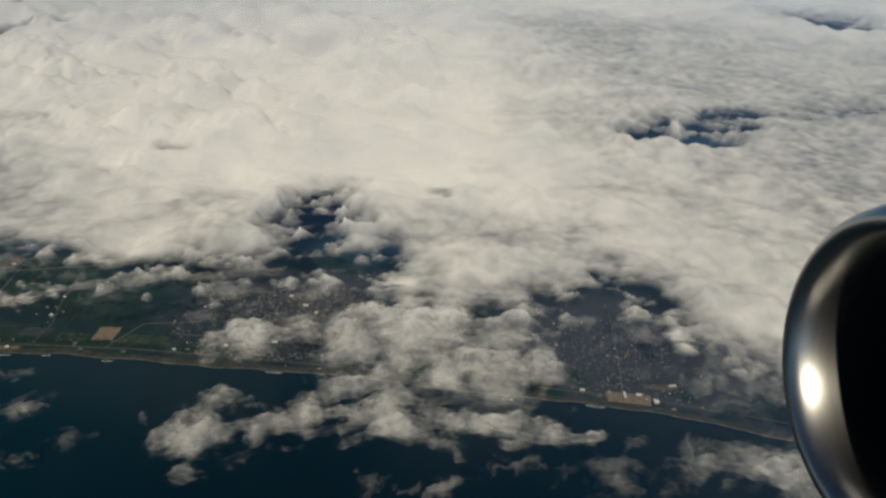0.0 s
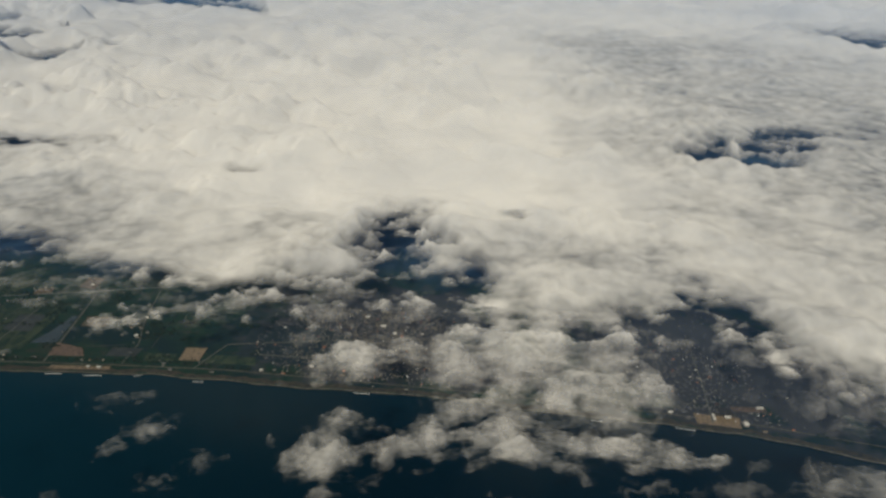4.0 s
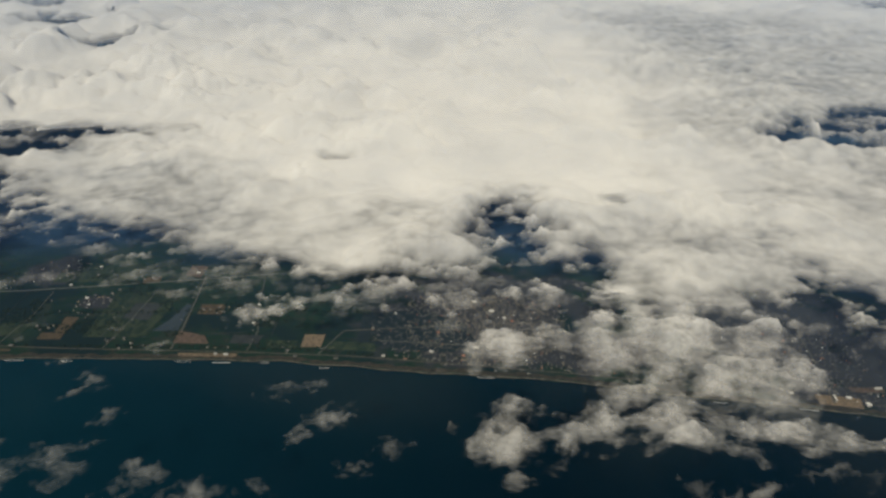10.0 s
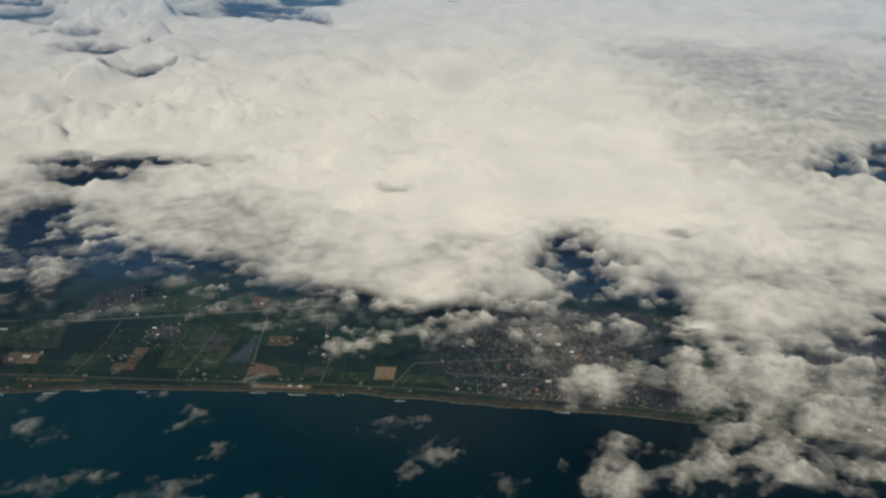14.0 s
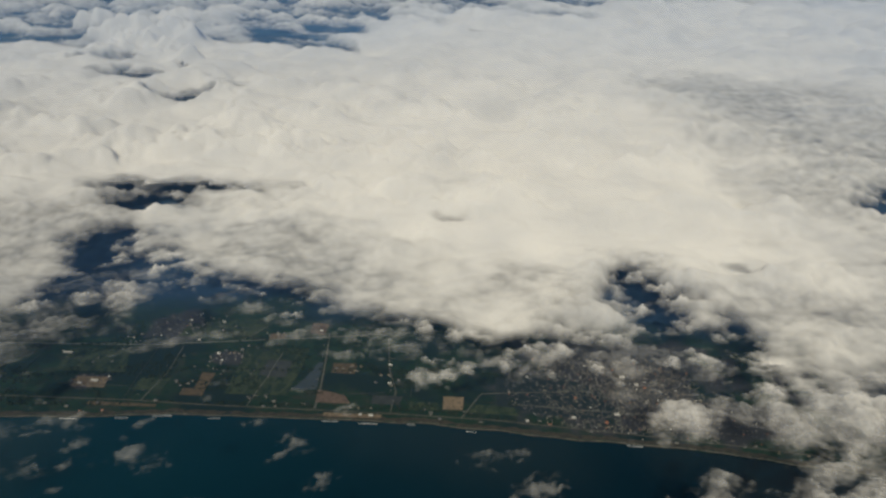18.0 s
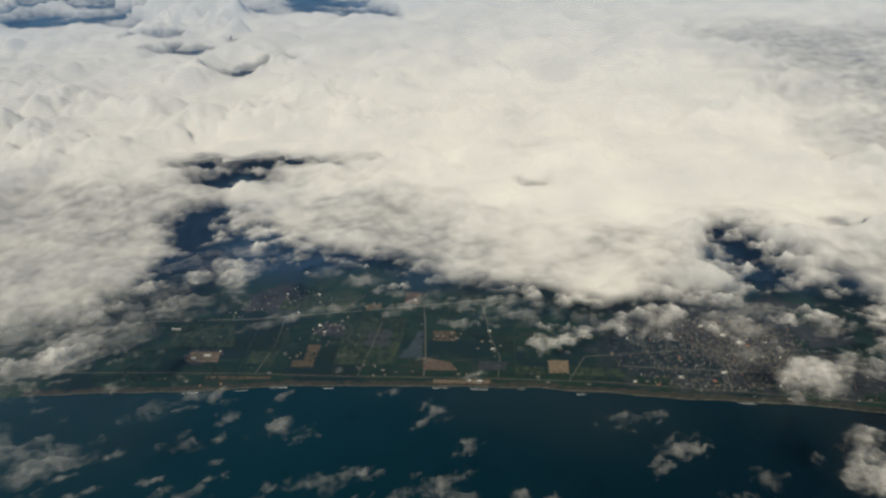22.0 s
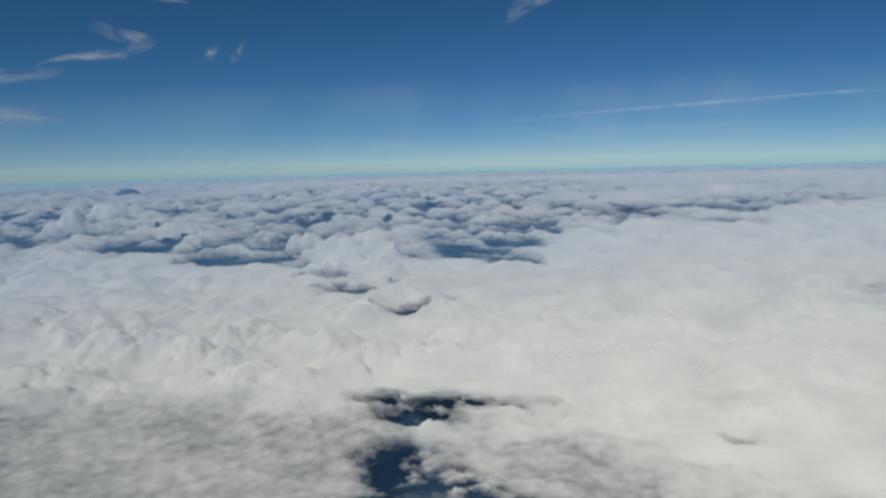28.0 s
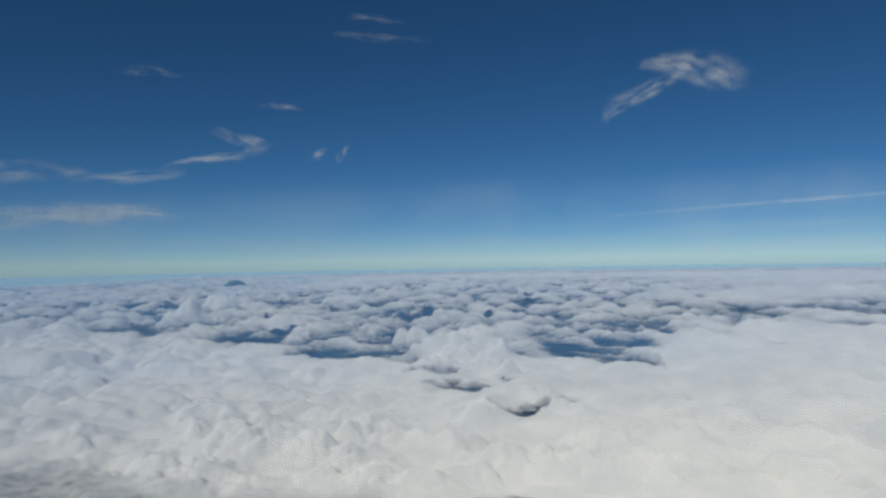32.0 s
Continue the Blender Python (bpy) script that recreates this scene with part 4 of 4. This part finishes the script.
for k, (x, y, rx, ry, turn, dense) in enumerate(FRINGE + COAST_PUFFS + SEA_PUFFS + SEA_WISPS + WEST_PUFFS + EDGE_WISPS + VEILS):
    puff(x, y, rx, ry, turn, dense, 36 + ((k - 14) * 7 % 5), k - 14 if k >= 14 else 90 + k)

scraps = random.Random(21)
for k in range(46):  # loose scraps over the sea
    puff(-130 - 175 * scraps.random() ** 0.7, scraps.uniform(104, 168), scraps.uniform(1.8, 5), scraps.uniform(1.2, 2.8), scraps.uniform(10, 50), scraps.uniform(0.55, 0.75), 37, 200 + k)


# ---- high thin clouds, far mountain ----
def streak(points, widths, seed, label, strands=9, amount=1.0, mat=CIRRUS):
    """A feathery ice cloud with fibres along a bent line of (bearing, height) angles, 4300 m away; also makes the
    horizon haze sheets.
    """
    pts, w = np.array(points, float), np.array(widths, float)
    base = np.linspace(0, 1, len(pts))
    t = np.linspace(0, 1, 90)
    az, el, wd = (np.interp(t, base, c) for c in (pts[:, 0], pts[:, 1], w))
    A, S = np.meshgrid(t, np.linspace(-1, 1, 28))
    fan = 1.9 if strands > 1 else 1.0
    E = el[None] + wd[None] * (fan * S + 0.4 * perlin(A * 3, S * 0.4, seed))
    Z = az[None] + 0.7 * (fan - 1) * wd[None] * S
    D = 4300 + 20 * S
    V = np.stack([-215 + D * np.sin(np.radians(Z)) * np.cos(np.radians(E)), -17 + D * np.cos(np.radians(Z)) * np.cos(np.radians(E)), 174 + D * np.sin(np.radians(E))], -1).reshape(-1, 3)
    soft = (1 - S ** 2) ** 1.6 * (4 * A * (1 - A)) ** 0.8
    fibre = 0.62 + 0.6 * perlin(A * 2.5 + 7, S * 1.1 + A * 1.2, seed + 2) + 0.4 * perlin(A * 6, S * 3.5 + A * 3, seed + 3) if strands > 1 else 0.55
    K = (amount * 1.12 * soft * fibre).clip(0, 1.2).reshape(-1)
    F = grid_faces(*A.shape, np.ones(A.shape, bool))
    tagged(new("high_cloud", mesh_from("high_cloud", V, F, mat, K)), label, "cloud", group="high thin clouds")


FEATHER = "faint feathery ice cloud high in the blue sky"
streak([(-6.9, 11.2), (-4.3, 12.5), (-1.6, 13.8), (0.3, 14.4)], [0.8, 0.75, 0.65, 0.4], 1, FEATHER, 12)
streak([(-3.8, 15.3), (-0.5, 15.0), (2.0, 14.2), (5.0, 13.2)], [0.35, 0.6, 0.9, 0.7], 2, FEATHER, 12, 1.1)
streak([(-49, 6.1), (-44.3, 6.7), (-40.4, 7.3)], [0.3, 0.42, 0.3], 3, FEATHER)
streak([(-42.5, 7.6), (-40.0, 8.2), (-36.5, 8.7), (-33.8, 9.5)], [0.15, 0.2, 0.45, 0.25], 4, FEATHER)
streak([(-39.2, 10.6), (-36.6, 9.9), (-33.9, 9.4)], [0.2, 0.35, 0.35], 12, FEATHER)
streak([(-30.9, 8.6), (-29.5, 9.1)], [0.34, 0.4], 5, FEATHER, 5, 0.8)
streak([(-28.9, 8.6), (-27.7, 9.2)], [0.42, 0.5], 6, FEATHER, 5, 0.8)
streak([(-57, 6.5), (-50.5, 6.9), (-46.8, 6.9)], [0.7, 0.55, 0.3], 7, FEATHER)
streak([(-60, 3.1), (-51, 3.5), (-45, 3.9), (-39.5, 3.7)], [0.75, 0.8, 0.65, 0.3], 8, "long pale band of high cloud near the horizon", 12)
streak([(-10, 3.05), (4.7, 3.85), (16.6, 4.2), (34, 4.3)], [0.13, 0.17, 0.2, 0.22], 9, "long straight condensation trail", 1, 0.8)
streak([(-35.2, 12.7), (-33, 12.6), (-31.2, 12.4)], [0.15, 0.2, 0.15], 10, FEATHER, 6, 0.62)
streak([(-27.8, 19.8), (-24.8, 19.6), (-22.4, 19.4)], [0.2, 0.3, 0.15], 11, FEATHER, 6, 0.5)
streak([(-29.5, 18.4), (-25.5, 18.2), (-20.5, 17.9)], [0.15, 0.25, 0.15], 13, FEATHER, 5, 0.45)
streak([(-45.5, 14.6), (-43, 14.7), (-40.0, 14.6)], [0.3, 0.3, 0.2], 14, FEATHER, 5, 0.45)
# two added pale sheets that paint horizon haze over the low sky
streak([(-66, 1.2), (-30, 1.1), (5, 1.7), (50, 2.2)], [2.4, 2.2, 1.9, 1.6], 15, "faint pale sheet painted as haze along the horizon", 12, 0.45, PALE_HAZE)
streak([(-72, 4.2), (-30, 4.4), (5, 4.6), (56, 5.0)], [3.0, 3.0, 2.6, 2.4], 16, "sheer pale sheet painted as haze above the horizon", 1, 0.55, PALE_HAZE)


def mountain():
    a, d = radians(-37.0), 4200
    cx, cy = -215 + d * math.sin(a), -17 + d * math.cos(a)
    rr, tt = np.meshgrid(np.linspace(0, 1, 24), np.linspace(0, 2 * math.pi, 60))
    h = 66 * (1 - rr ** 1.5) ** 1.2
    h = np.minimum(h, 58 + 2 * np.sin(3 * tt)) + 2.5 * fbm(tt * 3, rr * 6, 3, 300) * rr
    v = np.stack([cx + 115 * rr * np.cos(tt), cy + 115 * rr * np.sin(tt), 8 + h], -1).reshape(-1, 3)
    f = grid_faces(*rr.shape, np.ones(rr.shape, bool))
    tagged(new("mountain", mesh_from("mountain", v, f, ROCK)), "lone dark volcano peak standing above the clouds", "mountain", kind="structure")


mountain()

# ---- engine ----
STEEL, sn, sl = material("polished_lip")
sp = pos(sn, sl, (6, 1, 1))
sb = node(sn, sl, "BsdfPrincipled", {"Base Color": mix(sn, sl, tex(sn, sl, sp, 3, 4), (0.30, 0.30, 0.30), (0.44, 0.43, 0.42)), "Metallic": 1.0, "Roughness": 0.33})
node(sn, sl, "OutputMaterial", {0: sb.outputs[0]})
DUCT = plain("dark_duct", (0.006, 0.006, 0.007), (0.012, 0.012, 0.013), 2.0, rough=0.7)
PAINT = plain("nacelle_paint", (0.5, 0.5, 0.52), (0.6, 0.6, 0.62), 0.8, rough=0.4)


def revolve(profile, segments=72):
    """A body turned about the x axis; the profile is (x, radius)."""
    bm = bmesh.new()
    rings = [[bm.verts.new((x, r * math.cos(a), r * math.sin(a))) for a in np.linspace(0, 2 * math.pi, segments, endpoint=False)] for x, r in profile]
    for p, q in zip(rings, rings[1:]):
        for k in range(segments):
            j = (k + 1) % segments
            bm.faces.new((p[k], p[j], q[j], q[k])).smooth = True
    return bm


def engine():
    base = new("jet_engine")
    base.matrix_world = pose(*ENGINE_AT, 0, ENGINE_NOSE, ENGINE_TOE)
    lip = [(0.30, 1.075), (0.16, 1.055), (0.06, 1.02), (0.015, 0.98), (0.0, 0.94), (0.02, 0.895), (0.07, 0.858), (0.14, 0.83), (0.24, 0.808), (0.33, 0.80)]
    part("lip", revolve(lip), STEEL, base, "polished bare metal intake lip")
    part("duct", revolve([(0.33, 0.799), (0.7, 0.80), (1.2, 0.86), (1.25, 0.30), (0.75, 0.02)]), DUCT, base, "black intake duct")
    part("cowl", revolve([(0.30, 1.074), (0.8, 1.12), (1.6, 1.13), (2.6, 1.0), (3.2, 0.8), (3.2, 0.1)]), PAINT, base, "grey painted cowl")
    tagged(base, "jet engine with a polished metal intake lip and black inside", "engine")


ENGINE_AT, ENGINE_NOSE, ENGINE_TOE = (-0.648, 3.884, 148.022), -0.05, 2.95
engine()
